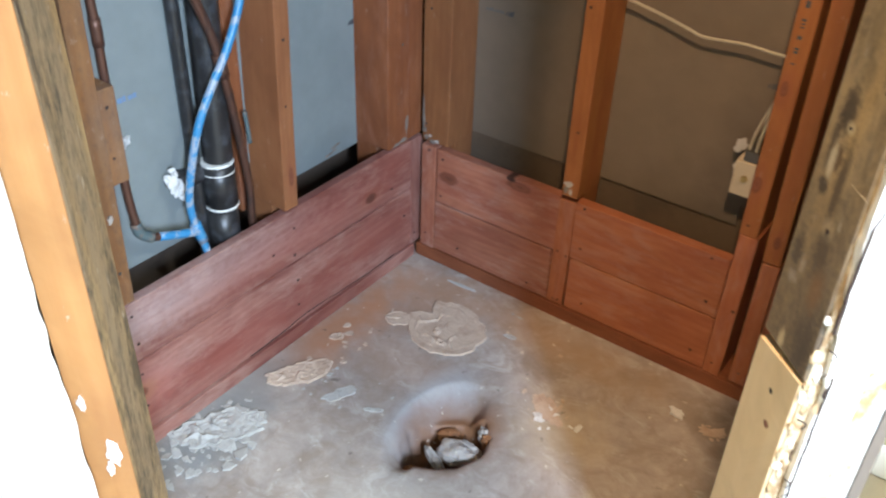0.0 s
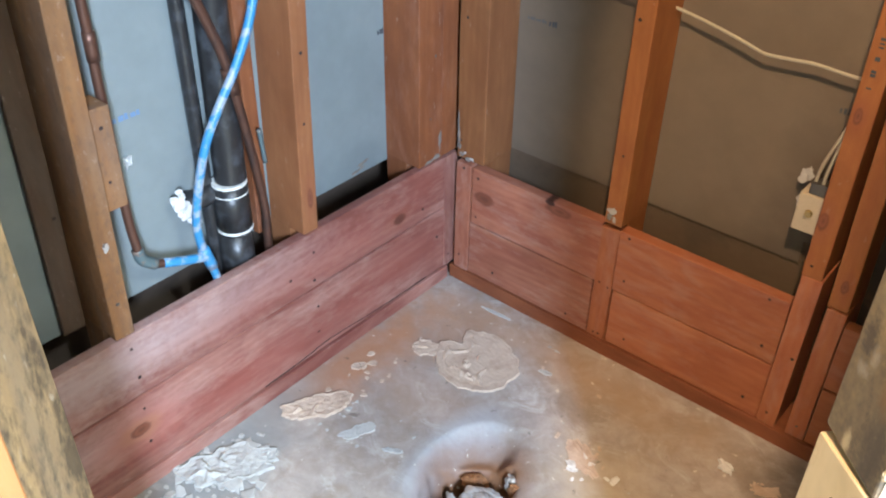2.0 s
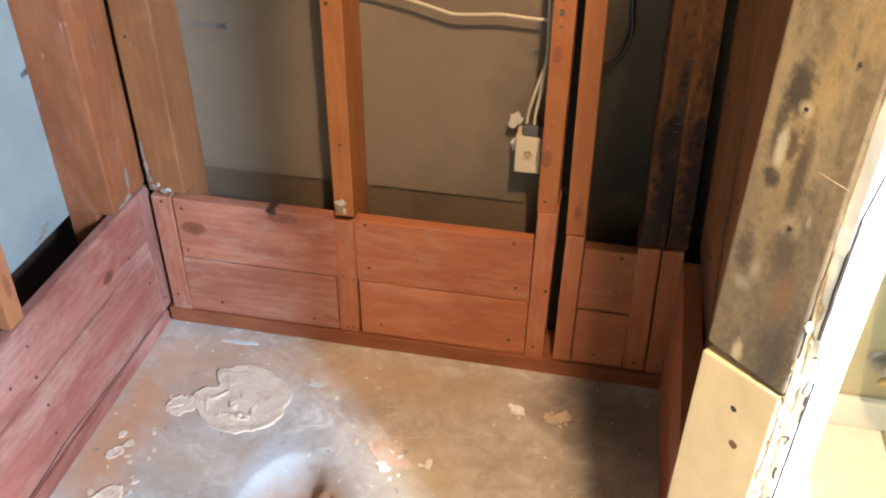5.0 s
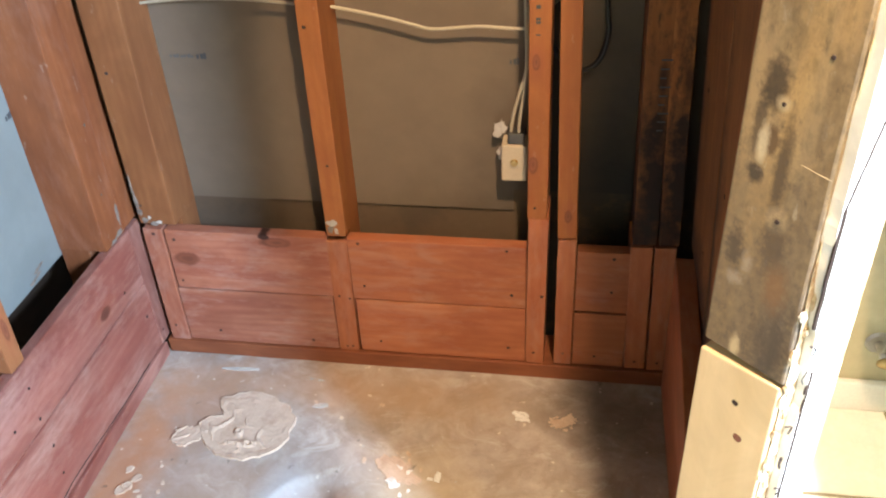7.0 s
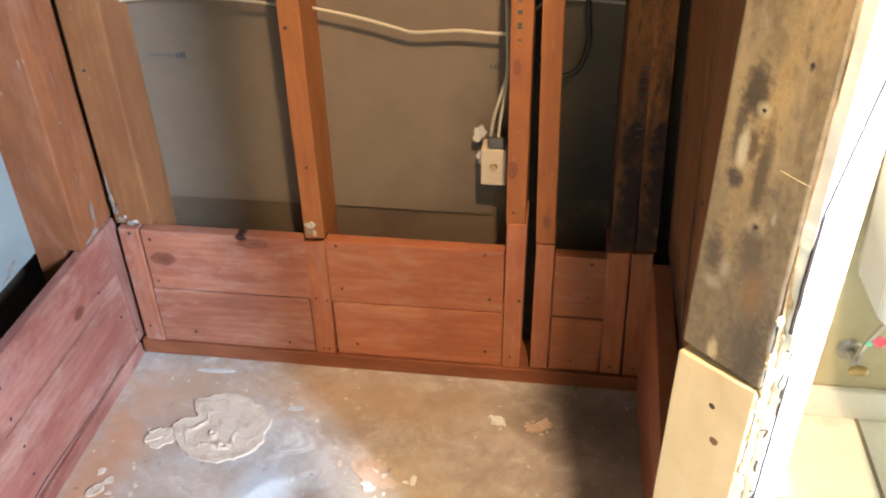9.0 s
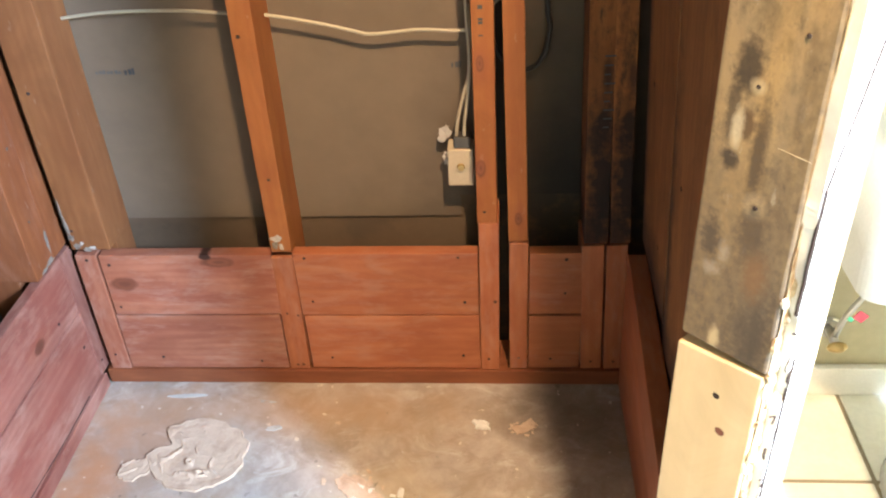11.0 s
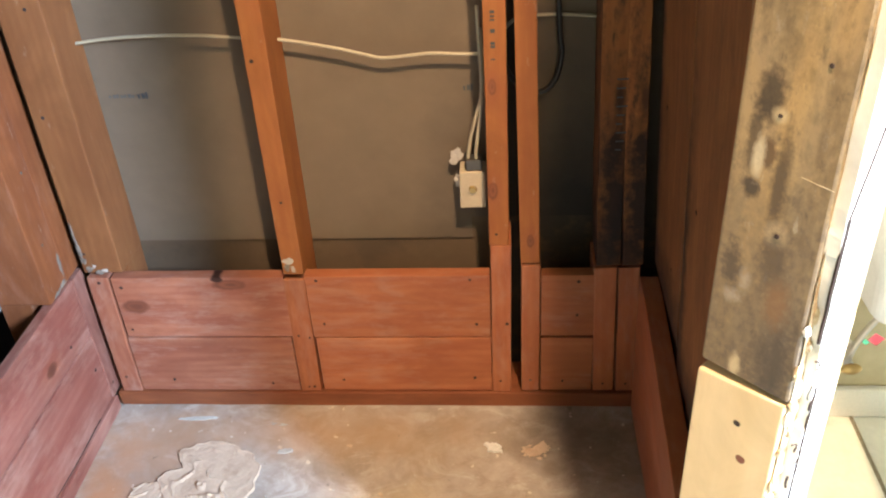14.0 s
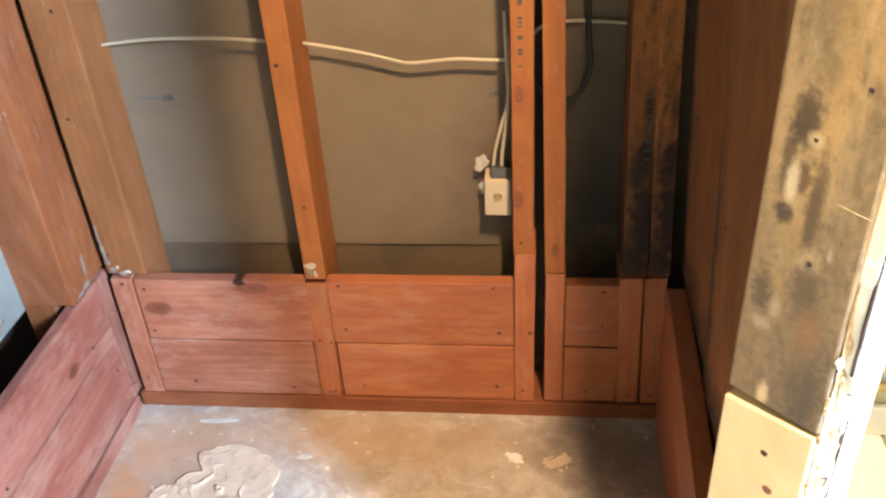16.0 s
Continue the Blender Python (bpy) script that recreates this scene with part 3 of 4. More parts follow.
block = timber("stud_block", 0.288, 0.043, 0.09, upright(0.387, 0, 0.001, 0.037, 0, 0.008), RED, "red stained stud block between the boards", "block", G_BLOCK)
nails(block, [(0.012, 0.018), (0.013, 0.030), (0.15, 0.014), (0.145, 0.036)], 0.0026)

stud = timber("stud", TOP - 0.40, 0.037, 0.104, upright(0.789, 0, 0.001, 0.40, TOP, -0.006), fir("knotty_fir_stud", knot_marks(0.115, 0.010, 0.016, 0.008) + knot_marks(0.312, 0.013, 0.013, 0.006)), "orange stud with stamped marks and dark knots", "stud", G_STUD)
leg(stud, 0.037, 0.36)
nails(stud, [(0.025, 0.014)])
for i, z in enumerate((0.36, 0.38, 0.405, 0.425, 0.437, 0.46, 0.478)):
    for j in range(2 if i % 2 else 1):
        bm = box_bm((0, 0, 0), (0.0025 + 0.002 * (i % 3), 0.0075, 0.0004))
        part("stamp_bar", bm, INK, stud, m=Matrix.Translation((z + 0.006 * j, 0.012, 0.0011)))
block = timber("stud_block", 0.363, 0.038, 0.09, upright(0.790, 0, 0.0, 0.037, 0, 0.004), RED, "red stained tall stud block beside the boards", "block", G_BLOCK)
nails(block, [(0.03, 0.016), (0.18, 0.03)])

stud = timber("stud", TOP - 0.358, 0.036, 0.104, upright(0.848, 0, 0.001, 0.358, TOP, -0.024), fir("gap_fir_stud", knot_marks(0.05, 0.018, 0.013, 0.006)), "orange stud beside a narrow dark gap", "stud", G_STUD)
leg(stud, 0.036, 0.31)
block = timber("stud_block", 0.315, 0.036, 0.09, upright(0.849, 0, 0.0, 0.040, 0, 0.0), RED, "red stained stud block beside the narrow gap", "block", G_BLOCK)
nails(block, [(0.03, 0.018)], 0.003, NAIL)

for x0, w, lean, zz in ((0.988, 0.044, -0.030, 0.352), (1.035, 0.038, -0.046, 0.352)):
    stud = timber("stud", TOP - zz, w, 0.104, upright(x0, 0, 0.001, zz, TOP, lean), MOULDY, "orange stud blackened by mould", "stud", G_STUD)
    leg(stud, w, 0.31)
    for i in range(9 if x0 < 1 else 0):
        bm = box_bm((0, 0, 0), (0.0028, 0.010 + 0.004 * (i % 3), 0.0004))
        part("stamp_bar", bm, INK, stud, m=Matrix.Translation((0.24 + 0.016 * i, 0.026, 0.0011)))
for x0, w, lean in ((0.994, 0.042, -0.034), (1.040, 0.040, -0.038)):
    block = timber("stud_block", 0.308, w, 0.09, upright(x0, 0, 0.0, 0.040, 0, lean), RED, "red stained stud block under a mouldy stud", "block", G_BLOCK)
    nails(block, [(0.02, 0.02)])

# horizontal boards between the blocks
Z0, Z1, Z2 = 0.039, 0.181, 0.331


def back_board(x0, x1, z0, z1, label, spots, tilt=0.0, y=0.001, material=None):
    m = frame_of((x0, y, z0), (1, 0, tilt), (-tilt, 0, 1), (0, -1, 0))
    b = timber("blocking_board", x1 - x0, z1 - z0, 0.027, m, material or RED, label, "board", G_BOARD, wobble=0.0008)
    nails(b, spots)
    return b


b = back_board(0.045, 0.386, Z0, Z1, "red stained board set low between the studs", [(0.285, 0.020), (0.075, 0.030)], material=RED_DAYLIT)
b = back_board(0.048, 0.391, Z1 + 0.003, Z2, "red stained board with a large knot and a chipped top edge", [(0.015, 0.020), (0.018, 0.125)], material=daylit_red_pine("knotty_red_pine", knot_marks(0.036, 0.078, 0.026, 0.015) + [(0.038, 0.078, 0.019, 0.010, 0.4, 0.5, 0.65, (0.12, 0.042, 0.026))] + knot_marks(0.235, 0.130, 0.030, 0.011) + [(0.212, 0.143, 0.012, 0.006, 0.2, 0.4, 0.95, (0.03, 0.012, 0.008))]))
b = back_board(0.436, 0.789, Z0, Z1 - 0.001, "red stained board low on the wall between studs", [(0.045, 0.030), (0.318, 0.036)])
b = back_board(0.433, 0.789, Z1 + 0.002, Z2 + 0.002, "straight-grained red stained board with nail holes", [(0.026, 0.034), (0.328, 0.032), (0.022, 0.140), (0.318, 0.140)])
b = back_board(0.887, 0.991, Z0 + 0.002, Z1 - 0.002, "short red stained board in the narrow bay", [(0.045, 0.026)], 0.004)
b = back_board(0.886, 0.989, Z1 + 0.004, Z2, "short red stained upper board in the narrow bay", [(0.070, 0.052), (0.070, 0.132)])

# ---- left wall framing ----


def left_up(y0, z0, lean=0.0, x=LX):
    """Pose for a vertical timber on the left wall, facing +x: its x goes up, its y goes to +y."""
    return frame_of((x, y0, z0), (0, lean, 1), (0, 1, -lean), (1, 0, 0))


plate = timber("bottom_plate", 1.20, 0.10, 0.036, frame_of((LX + 0.006, -1.21, 0.036), (0, 1, 0), (-1, 0, 0), (0, 0, 1)), PINK_DAYLIT,
               "pinkish stained bottom plate on the slab under the side boards", "plate")
lower = timber("blocking_board", 1.188, 0.170, 0.022, frame_of((LX, -1.208, 0.041), (0, 1, -0.003), (0, 0.003, 1), (1, 0, 0)), daylit_pink_pine("ringed_daylit_pink_pine", [(0.62, 0.06, 0.22, 0.045, 0.8, 0.8, 0.55, (0.27, 0.075, 0.055)), (0.16, 0.11, 0.20, 0.035, 0.8, 0.9, 0.45, (0.44, 0.35, 0.33)), (1.0, 0.09, 0.16, 0.05, 0.8, 0.8, 0.5, (0.25, 0.07, 0.05)), (0.343, 0.098, 0.085, 0.050, 0.5, 0.6, 0.55, (0.36, 0.12, 0.09)), (0.343, 0.098, 0.040, 0.024, 0.3, 0.5, 0.55, (0.44, 0.22, 0.13))] + knot_marks(0.343, 0.098, 0.020, 0.012)),
               "long pinkish stained lower board with a ringed knot", "board", G_BOARD)
nails(lower, [(0.359, 0.141), (0.356, 0.060), (0.778, 0.120), (0.774, 0.053), (1.16, 0.10)])
upper = timber("blocking_board", 1.186, 0.134, 0.022, frame_of((LX + 0.001, -1.209, 0.215), (0, 1, -0.003), (0, 0.003, 1), (1, 0, 0)), daylit_pink_pine("knotty_daylit_pink_pine", [(0.30, 0.09, 0.34, 0.045, 0.8, 0.9, 0.5, (0.44, 0.36, 0.345)), (0.82, 0.05, 0.20, 0.045, 0.8, 0.8, 0.5, (0.27, 0.075, 0.055)), (1.12, 0.10, 0.10, 0.05, 0.8, 0.8, 0.45, (0.24, 0.07, 0.05))] + knot_marks(1.033, 0.040, 0.018, 0.012) + [(1.033, 0.040, 0.015, 0.010, 0.3, 0.4, 0.8, (0.09, 0.033, 0.026))]),
               "long pinkish stained upper board with a dark knot", "board", G_BOARD)
nails(upper, [(0.364, 0.106), (0.366, 0.040), (0.714, 0.050), (0.779, 0.086), (0.775, 0.018), (1.11, 0.03)])
# a dark open joint along the foot of the lower board
part("split", tube_bm([(0.62, 0.002, 0.0002), (0.72, 0.006, 0.0002), (0.79, 0.013, 0.0002), (0.86, 0.011, 0.0002), (0.91, 0.008, 0.0002), (1.01, 0.003, 0.0002), (1.12, 0.002, 0.0002)], 0.0013, 6), HOLE, lower)

corner_stud = stud = timber("stud", TOP - 0.349, 0.076, 0.10, left_up(-0.107, 0.349), STUD_RED, "reddish corner stud with plaster scrapes", "stud", G_STUD)
nails(stud, [(0.11, 0.035), (0.25, 0.05)], 0.003, NAIL)
stud = timber("stud", TOP - 0.349, 0.054, 0.09, left_up(-0.028, 0.349, 0.0, LX - 0.003), STUD_RED, "narrow reddish stud strip in the corner", "stud", G_STUD)
block = timber("stud_block", 0.306, 0.046, 0.06, left_up(-0.020, 0.037, -0.012, LX + 0.002), PINK_DAYLIT, "narrow pinkish stud block at the end of the side boards", "block", G_BLOCK)
nails(block, [(0.03, 0.014)])
pipe_stud = stud = timber("stud", TOP - 0.349, 0.038, 0.10, left_up(-0.449, 0.349, 0.03), warm_fir("knotty_pale_stud", knot_marks(0.075, 0.022, 0.020, 0.006)), "pale orange stud standing on the side boards", "stud", G_STUD)
nails(stud, [(0.235, 0.017), (0.37, 0.02)])
end_stud = stud = timber("stud", TOP - 0.350, 0.036, 0.10, left_up(-0.866, 0.350, 0.035), OLD_TAN, "dull tan stud with a plaster drip near the pipes", "stud", G_STUD)
nails(stud, [(0.07, 0.016), (0.185, 0.016)], 0.004, NAIL)
part("plaster_drip", lump_bm((0.008, 0.004, 0.0014), 9.1, 3, 0.9), STONE, stud, "dried plaster drip", m=Matrix.Translation((0.18, 0.016, 0.0005)))
for ob, y0, w in ((corner_stud, -0.107, 0.076), (pipe_stud, -0.449, 0.038), (end_stud, -0.866, 0.036)):
    bm = box_bm((-0.34, 0.0005, -0.10), (0.002, w - 0.0005, -0.0415), 0.001)
    part("lower_leg", bm, ob.data.materials[0], ob, "stud leg running down behind the boards")
for k, (a, b, sx, sy, mt) in enumerate(((0.010, 0.014, 0.006, 0.005, SMEAR), (0.002, 0.030, 0.004, 0.007, SMEAR), (0.006, 0.042, 0.003, 0.005, STONE), (0.055, 0.004, 0.016, 0.003, SMEAR),
                                        (0.016, 0.024, 0.003, 0.003, STONE), (0.085, 0.003, 0.020, 0.002, SMEAR), (0.028, 0.006, 0.006, 0.004, SMEAR))):
    part("plaster_smear", lump_bm((sx, sy, 0.0010), k * 3.7 + 2, 3, 1.2), mt, first_stud, "dirty plaster smear", m=Matrix.Translation((a, b, 0.0004)))
for k, (a, b, sx, sy) in enumerate(((0.008, 0.050, 0.004, 0.012), (0.004, 0.030, 0.003, 0.008), (0.05, 0.068, 0.018, 0.004))):
    part("plaster_smear", lump_bm((sx, sy, 0.0009), k * 2.9 + 5.5, 3, 1.2), SMEAR, corner_stud, "dirty plaster smear", m=Matrix.Translation((a, b, 0.0003)))
cleat = timber("wood_cleat", 0.172, 0.040, 0.05, left_up(-0.822, 0.577, 0.02, LX - 0.012), OLD_TAN, "short pale wood cleat nailed to a stud", "cleat")
nails(cleat, [(0.05, 0.016), (0.14, 0.02)])
stud = timber("stud", TOP - 0.340, 0.038, 0.10, left_up(-1.19, 0.350), STUD, "orange stud at the end of the side wall", "stud", G_STUD)

# ---- right wall framing ----
RX = 1.068
m = frame_of((RX + 0.005, -0.004, 0.0), (0, -1, 0), (0, 0, 1), (-1, 0, 0))
b = timber("side_board", 0.70, 0.332, 0.034, m, RED, "red stained side board standing on the slab", "board", wobble=0.0012)
for v in b.data.vertices:                     # its top leans in, more towards the opening
    v.co.z += v.co.y / 0.332 * (0.006 + 0.04 * max(0.0, v.co.x - 0.05))
nails(b, [(0.30, 0.05), (0.46, 0.05)])
for y0, z0, w in ((-0.252, 0.37, 0.240), (-0.520, 0.34, 0.250)):
    m = frame_of((RX + 0.022, y0, z0), (-0.055, 0, 1), (0, 1, 0), (-1, 0, -0.055))
    plank = timber("wall_plank", TOP - z0, w, 0.034, m, BROWN, "dim brown side plank with black mould at its foot", "plank", "side wall planks")
    bm = box_bm((1.112, y0 + 0.001, 0.02), (1.142, y0 + w - 0.001, z0 + 0.004), 0.001)
    part("lower_leg", bm, NEAR_BLACK, plank, "near-black plank end behind the side board", m=m.inverted())
    nails(plank, [(0.10, w * 0.3), (0.34, w * 0.7)], 0.004)
m = frame_of((1.145, -0.60, 0.036), (0, 1, 0), (-1, 0, 0), (0, 0, 1))
timber("bottom_plate", 0.60, 0.030, 0.019, m, BROWN, "dim brown bottom plate behind the side board", "plate")

# ---- the opening: posts set across the corner ----
RP, LP, QI, QO = 0.310, -0.632, 1.700, 1.826
POST_MARKS = [(0.275, 0.026, 0.022, 0.011, 0.35, 0.5, 0.85, BLACKISH), (0.205, 0.045, 0.045, 0.006, 0.5, 0.6, 0.8, BLACKISH), (0.195, 0.022, 0.010, 0.007, 0.3, 0.5, 0.9, BLACKISH),
              (0.240, 0.018, 0.028, 0.006, 0.4, 0.6, 0.7, BLACKISH), (0.228, 0.031, 0.013, 0.007, 0.25, 0.3, 0.9, (0.10, 0.06, 0.03)), (0.222, 0.024, 0.018, 0.005, 0.4, 0.7, 0.65, (0.66, 0.56, 0.40)),
              (0.160, 0.050, 0.012, 0.010, 0.3, 0.4, 0.7, (0.62, 0.47, 0.28)), (0.262, 0.036, 0.006, 0.006, 0.4, 0.6, 0.5, (0.60, 0.48, 0.30)), (0.135, 0.052, 0.03, 0.012, 0.5, 0.7, 0.7, BLACKISH),
              (0.36, 0.030, 0.05, 0.018, 0.7, 0.8, 0.6, (0.10, 0.075, 0.045)), (0.06, 0.045, 0.12, 0.08, 0.7, 0.9, 0.62, (0.10, 0.078, 0.066)), (0.03, 0.07, 0.05, 0.02, 0.6, 0.9, 0.6, (0.05, 0.04, 0.036)), (0.115, 0.016, 0.02, 0.008, 0.5, 0.9, 0.7, (0.05, 0.04, 0.036)), (0.095, 0.062, 0.022, 0.010, 0.5, 0.9, 0.7, (0.20, 0.11, 0.055)), (0.105, 0.030, 0.010, 0.004, 0.6, 1.3, 0.4, (0.46, 0.40, 0.34)), (0.085, 0.020, 0.006, 0.007, 0.6, 1.3, 0.4, (0.46, 0.40, 0.34)), (0.010, 0.034, 0.014, 0.005, 0.4, 0.7, 0.6, (0.66, 0.52, 0.32))]
x, y = diag(RP, QI)
UPV, OUT = (0, 0, 1), (S, -S, 0)
m = frame_of((x, y, 0.735), (0, 0, 1), OUT, (-S, -S, 0))
post = timber("door_post", TOP - 0.735, (QO - QI) * S, 0.038, m, weathered("water_stained_post", POST_MARKS, 0.38), "weathered grey-brown door post with black water stains", "post", bevel=0.003)
x, y = diag(RP, QI)
nails(post, [(0.262, 0.036), (0.160, 0.051), (0.31, 0.067)], 0.0022)
part("scratch", tube_bm([(0.2185, 0.060, -0.0001), (0.2182, 0.066, 0.0002), (0.2172, 0.074, 0.0001), (0.2168, 0.082, 0.0003), (0.2162, 0.0875, -0.0001)], 0.0005, 6, 4), GYPSUM, post, "pale scratch in the wood")

m = frame_of((x, y, -0.01), (0, 0, 1), OUT, (-S, -S, 0))
bm = box_bm((0, 0, -0.038), (0.735, (QO - QI) * S, 0.001), 0.002, 10, 0.0006, 77)
for v in bm.verts:
    if v.co.x > 0.6:
        v.co.x += 0.002 + 0.10 * (v.co.y - 0.045)
sister = tagged(finish("post_block", bm, NEW_PINE, m=m), "new pale pine post block with two screw holes", "block")
nails(sister, [(0.693, 0.048)], 0.0050)
nails(sister, [(0.652, 0.058)], 0.0068, KNOT)

x, y = diag(LP, QI - 0.01)
m = frame_of((x, y, -0.01), (0, 0, 1), OUT, (S, S, 0))
postl = timber("door_post", TOP, (QO - QI + 0.01) * S, 0.038, m, WEATHERED, "grey mouldy door post with a bright sawn front edge", "post", bevel=0.003)
m2 = frame_of(diag(LP - 0.054, QO + 0.0035) + (-0.01,), (0, 0, 1), (S, S, 0), OUT)
edge = timber("sawn_edge", TOP, 0.038, 0.003, Matrix.Identity(4), FRESH, "", "", bevel=0.0006, wobble=0.0)
edge.parent, edge.matrix_basis = postl, m.inverted() @ m2
for key in ("label", "category"):
    if key in edge:
        del edge[key]
edge["label"] = "bright orange front edge of the post"
for a, bb, s in ((0.80, 0.010, 0.5), (0.735, 0.026, 0.9), (0.715, 0.020, 0.5), (0.60, 0.022, 0.5)):
    part("plaster_drip", lump_bm((0.016 * s, 0.006 * s, 0.002), a * 9, 3, 0.7), SCRAP, postl, "white plaster drip", m=m.inverted() @ m2 @ Matrix.Translation((a, bb, 0.001)))
# top of the opening
x, y = diag(LP, QI)
timber("header", (RP - LP) * S + 0.06, 0.089, 0.09, frame_of((x - 0.02, y - 0.02, 2.38), (S, S, 0), OUT, (0, 0, 1)), WEATHERED, "weathered wooden header over the opening", "header")


def torn_right(z):
    n = noise.noise(Vector((z * 9, 0.3, 0))) * 0.004 + noise.noise(Vector((z * 33, 1.3, 0))) * 0.0022 + noise.noise(Vector((z * 90, 2.3, 0))) * 0.0010
    step = 0.015 if z < 0.70 else (0.019 - 0.010 * (z - 0.70) / 0.10 if z < 0.80 else max(0.0, 0.007 - 0.05 * (z - 0.80)))
    return max(0.0, step + n * (1.0 if z < 0.94 else 0.3))


def torn_left(z):
    n = noise.noise(Vector((z * 8, 5.3, 0))) * 0.008 + noise.noise(Vector((z * 31, 6.3, 0))) * 0.005
    return max(0.0, 0.003 + n * 0.6)


x, y = diag(RP + 0.001, QO + 0.018)
wall_r = sheet_on("wall_opening_right", (x, y, 0.0), (S, S, 0), (0, 0, 1), 0.061, CEIL, 0.013, PLASTER, torn_right, 1,
                  far=lambda z: 0.004 * noise.noise(Vector((z * 7, 8.1, 0))) + 0.003 * noise.noise(Vector((z * 22, 4.1, 0))) + 0.0012 * noise.noise(Vector((z * 70, 6.1, 0))))
sheet_on("wall_return", (1.112, -0.728, 0.0), (0.034, 0.114, 0), (0, 0, 1), 0.119, CEIL, 0.010, PLASTER)
tagged(bpy.data.objects["wall_return"], "white painted drywall return behind the post", "wall", kind="structure")
tagged(wall_r, "white painted drywall with a torn edge at the post", "wall", kind="structure")
x, y = diag(RP + 0.001, QO + 0.0025)
core = sheet_on("torn_gypsum_edge", (x, y, 0.0), (S, S, 0), (0, 0, 1), 0.10, 1.6, 0.002, GYPSUM, lambda z: 0.003 + 0.004 * noise.noise(Vector((z * 11, 9, 0))) + 0.002 * noise.noise(Vector((z * 45, 9, 0))), 4)
def crack_line(z0, z1, x_at):
    return [(x_at(z / 100) + 0.0014 * noise.noise(Vector((z * 0.31, 3.1, 0))) + 0.0012 * noise.noise(Vector((z * 0.9, 7.1, 0))), z / 100, 0.0002) for z in range(z0, z1)]


part("crack", tube_bm(crack_line(93, 108, lambda z: 0.003 + 0.36 * (z - 0.93)), 0.0015, 6, 2), HOLE, wall_r, "dark crack in the paint")
part("crack", tube_bm(crack_line(81, 94, lambda z: 0.0035), 0.0021, 6, 2), HOLE, wall_r, "dark gap along the post")
part("crack", tube_bm(crack_line(2, 76, lambda z: 0.021), 0.0016, 6, 2), HOLE, wall_r, "dark crack in the paint")
for i in range(26):
    z = 0.40 + 0.017 * i + 0.010 * math.sin(i * 5.3)
    part("crumb", lump_bm((0.0025 + 0.003 * ((i * 7) % 5) / 5, 0.005 + 0.007 * ((i * 3) % 4) / 4, 0.003), i * 2.3, 3, 0.4), GYPSUM if i % 3 else PLASTER, core, m=Matrix.Translation((0.006 + 0.006 * math.sin(i * 3.1), z, 0.001)))
for i in range(8):
    z = 0.56 + 0.031 * i + 0.009 * math.sin(i * 4.1)
    x0 = 0.013 + 0.006 * math.sin(i * 2.7)
    part("gap", tube_bm([(x0, z, 0.0165), (x0 + 0.004 * math.sin(i * 1.9), z + 0.007, 0.0166), (x0 + 0.008 * math.cos(i * 2.3), z + 0.015, 0.0165)], 0.0006 + 0.0004 * (i % 3), 5, 3), HOLE, wall_r, "dark broken gap in the plaster", m=Matrix.Translation((0, 0, -0.0162)))
tagged(core, "crumbling yellowed plaster layer under the drywall", "plaster")
x, y = diag(LP - 0.043, QO + 0.024)
wall_l = sheet_on("wall_opening_left", (x, y, 0.0), (-S, -S, 0), (0, 0, 1), 0.075, CEIL, 0.012, PLASTER, torn_left, 2)
tagged(wall_l, "white painted drywall with a broken edge at the post", "wall", kind="structure")

# ---- things in the back wall ----


def cable(name, pts, r, material, label, group=""):
    return tagged(finish(name, tube_bm(pts, r, 10, 8), material, smooth=True), label, "cable", group)


cable("power_cable", [(0.050, 0.088, 0.771), (0.065, 0.080, 0.776), (0.131, 0.080, 0.784), (0.197, 0.078, 0.788), (0.293, 0.078, 0.787), (0.367, 0.078, 0.781), (0.435, 0.078, 0.776),
                       (0.526, 0.078, 0.759), (0.582, 0.078, 0.745), (0.612, 0.078, 0.738), (0.658, 0.078, 0.741), (0.698, 0.078, 0.744), (0.769, 0.078, 0.741), (0.800, 0.078, 0.750), (0.836, 0.088, 0.794), (0.901, 0.098, 0.799), (1.002, 0.103, 0.790)], 0.0030, CABLE,
      "white sheathed power cable strung through the studs")
cable("power_cable", [(0.776, 0.060, 0.83), (0.779, 0.058, 0.752), (0.781, 0.056, 0.69), (0.776, 0.056, 0.627), (0.769, 0.058, 0.573), (0.767, 0.065, 0.53)], 0.0031, CABLE, "white cable running down to the junction box")
cable("power_cable", [(0.781, 0.065, 0.79), (0.782, 0.06, 0.688), (0.769, 0.058, 0.63), (0.757, 0.06, 0.58), (0.752, 0.065, 0.53)], 0.0031, CABLE, "white cable running down to the junction box")
cable("black_cable", [(0.800, 0.085, 0.80), (0.822, 0.085, 0.715), (0.855, 0.085, 0.668), (0.888, 0.085, 0.668), (0.909, 0.085, 0.692), (0.918, 0.085, 0.74), (0.912, 0.085, 0.80), (0.905, 0.085, 1.1)], 0.0045, BLACK_CABLE,
      "black cable hanging in a loop behind the studs")

jb = tagged(new("junction_box"), "ivory plastic junction box on the side of a stud", "junction box")
jb.location = (0.7365, 0.050, 0.452)
part("body", box_bm((0, 0, 0), (0.047, 0.045, 0.075), 0.003), IVORY, jb)
part("knob", disc_bm(0.0075, 0.004, 16), BRASS, jb, "small brass screw knob", m=pose(0.024, -0.001, 0.040, 90, 0, 0))
part("clamp", box_bm((0.012, 0.004, 0.075), (0.042, 0.030, 0.098), 0.003), NAIL, jb, "dark metal cable clamp")
bm = lump_bm((0.009, 0.002, 0.013), 5, 3, 1.6)
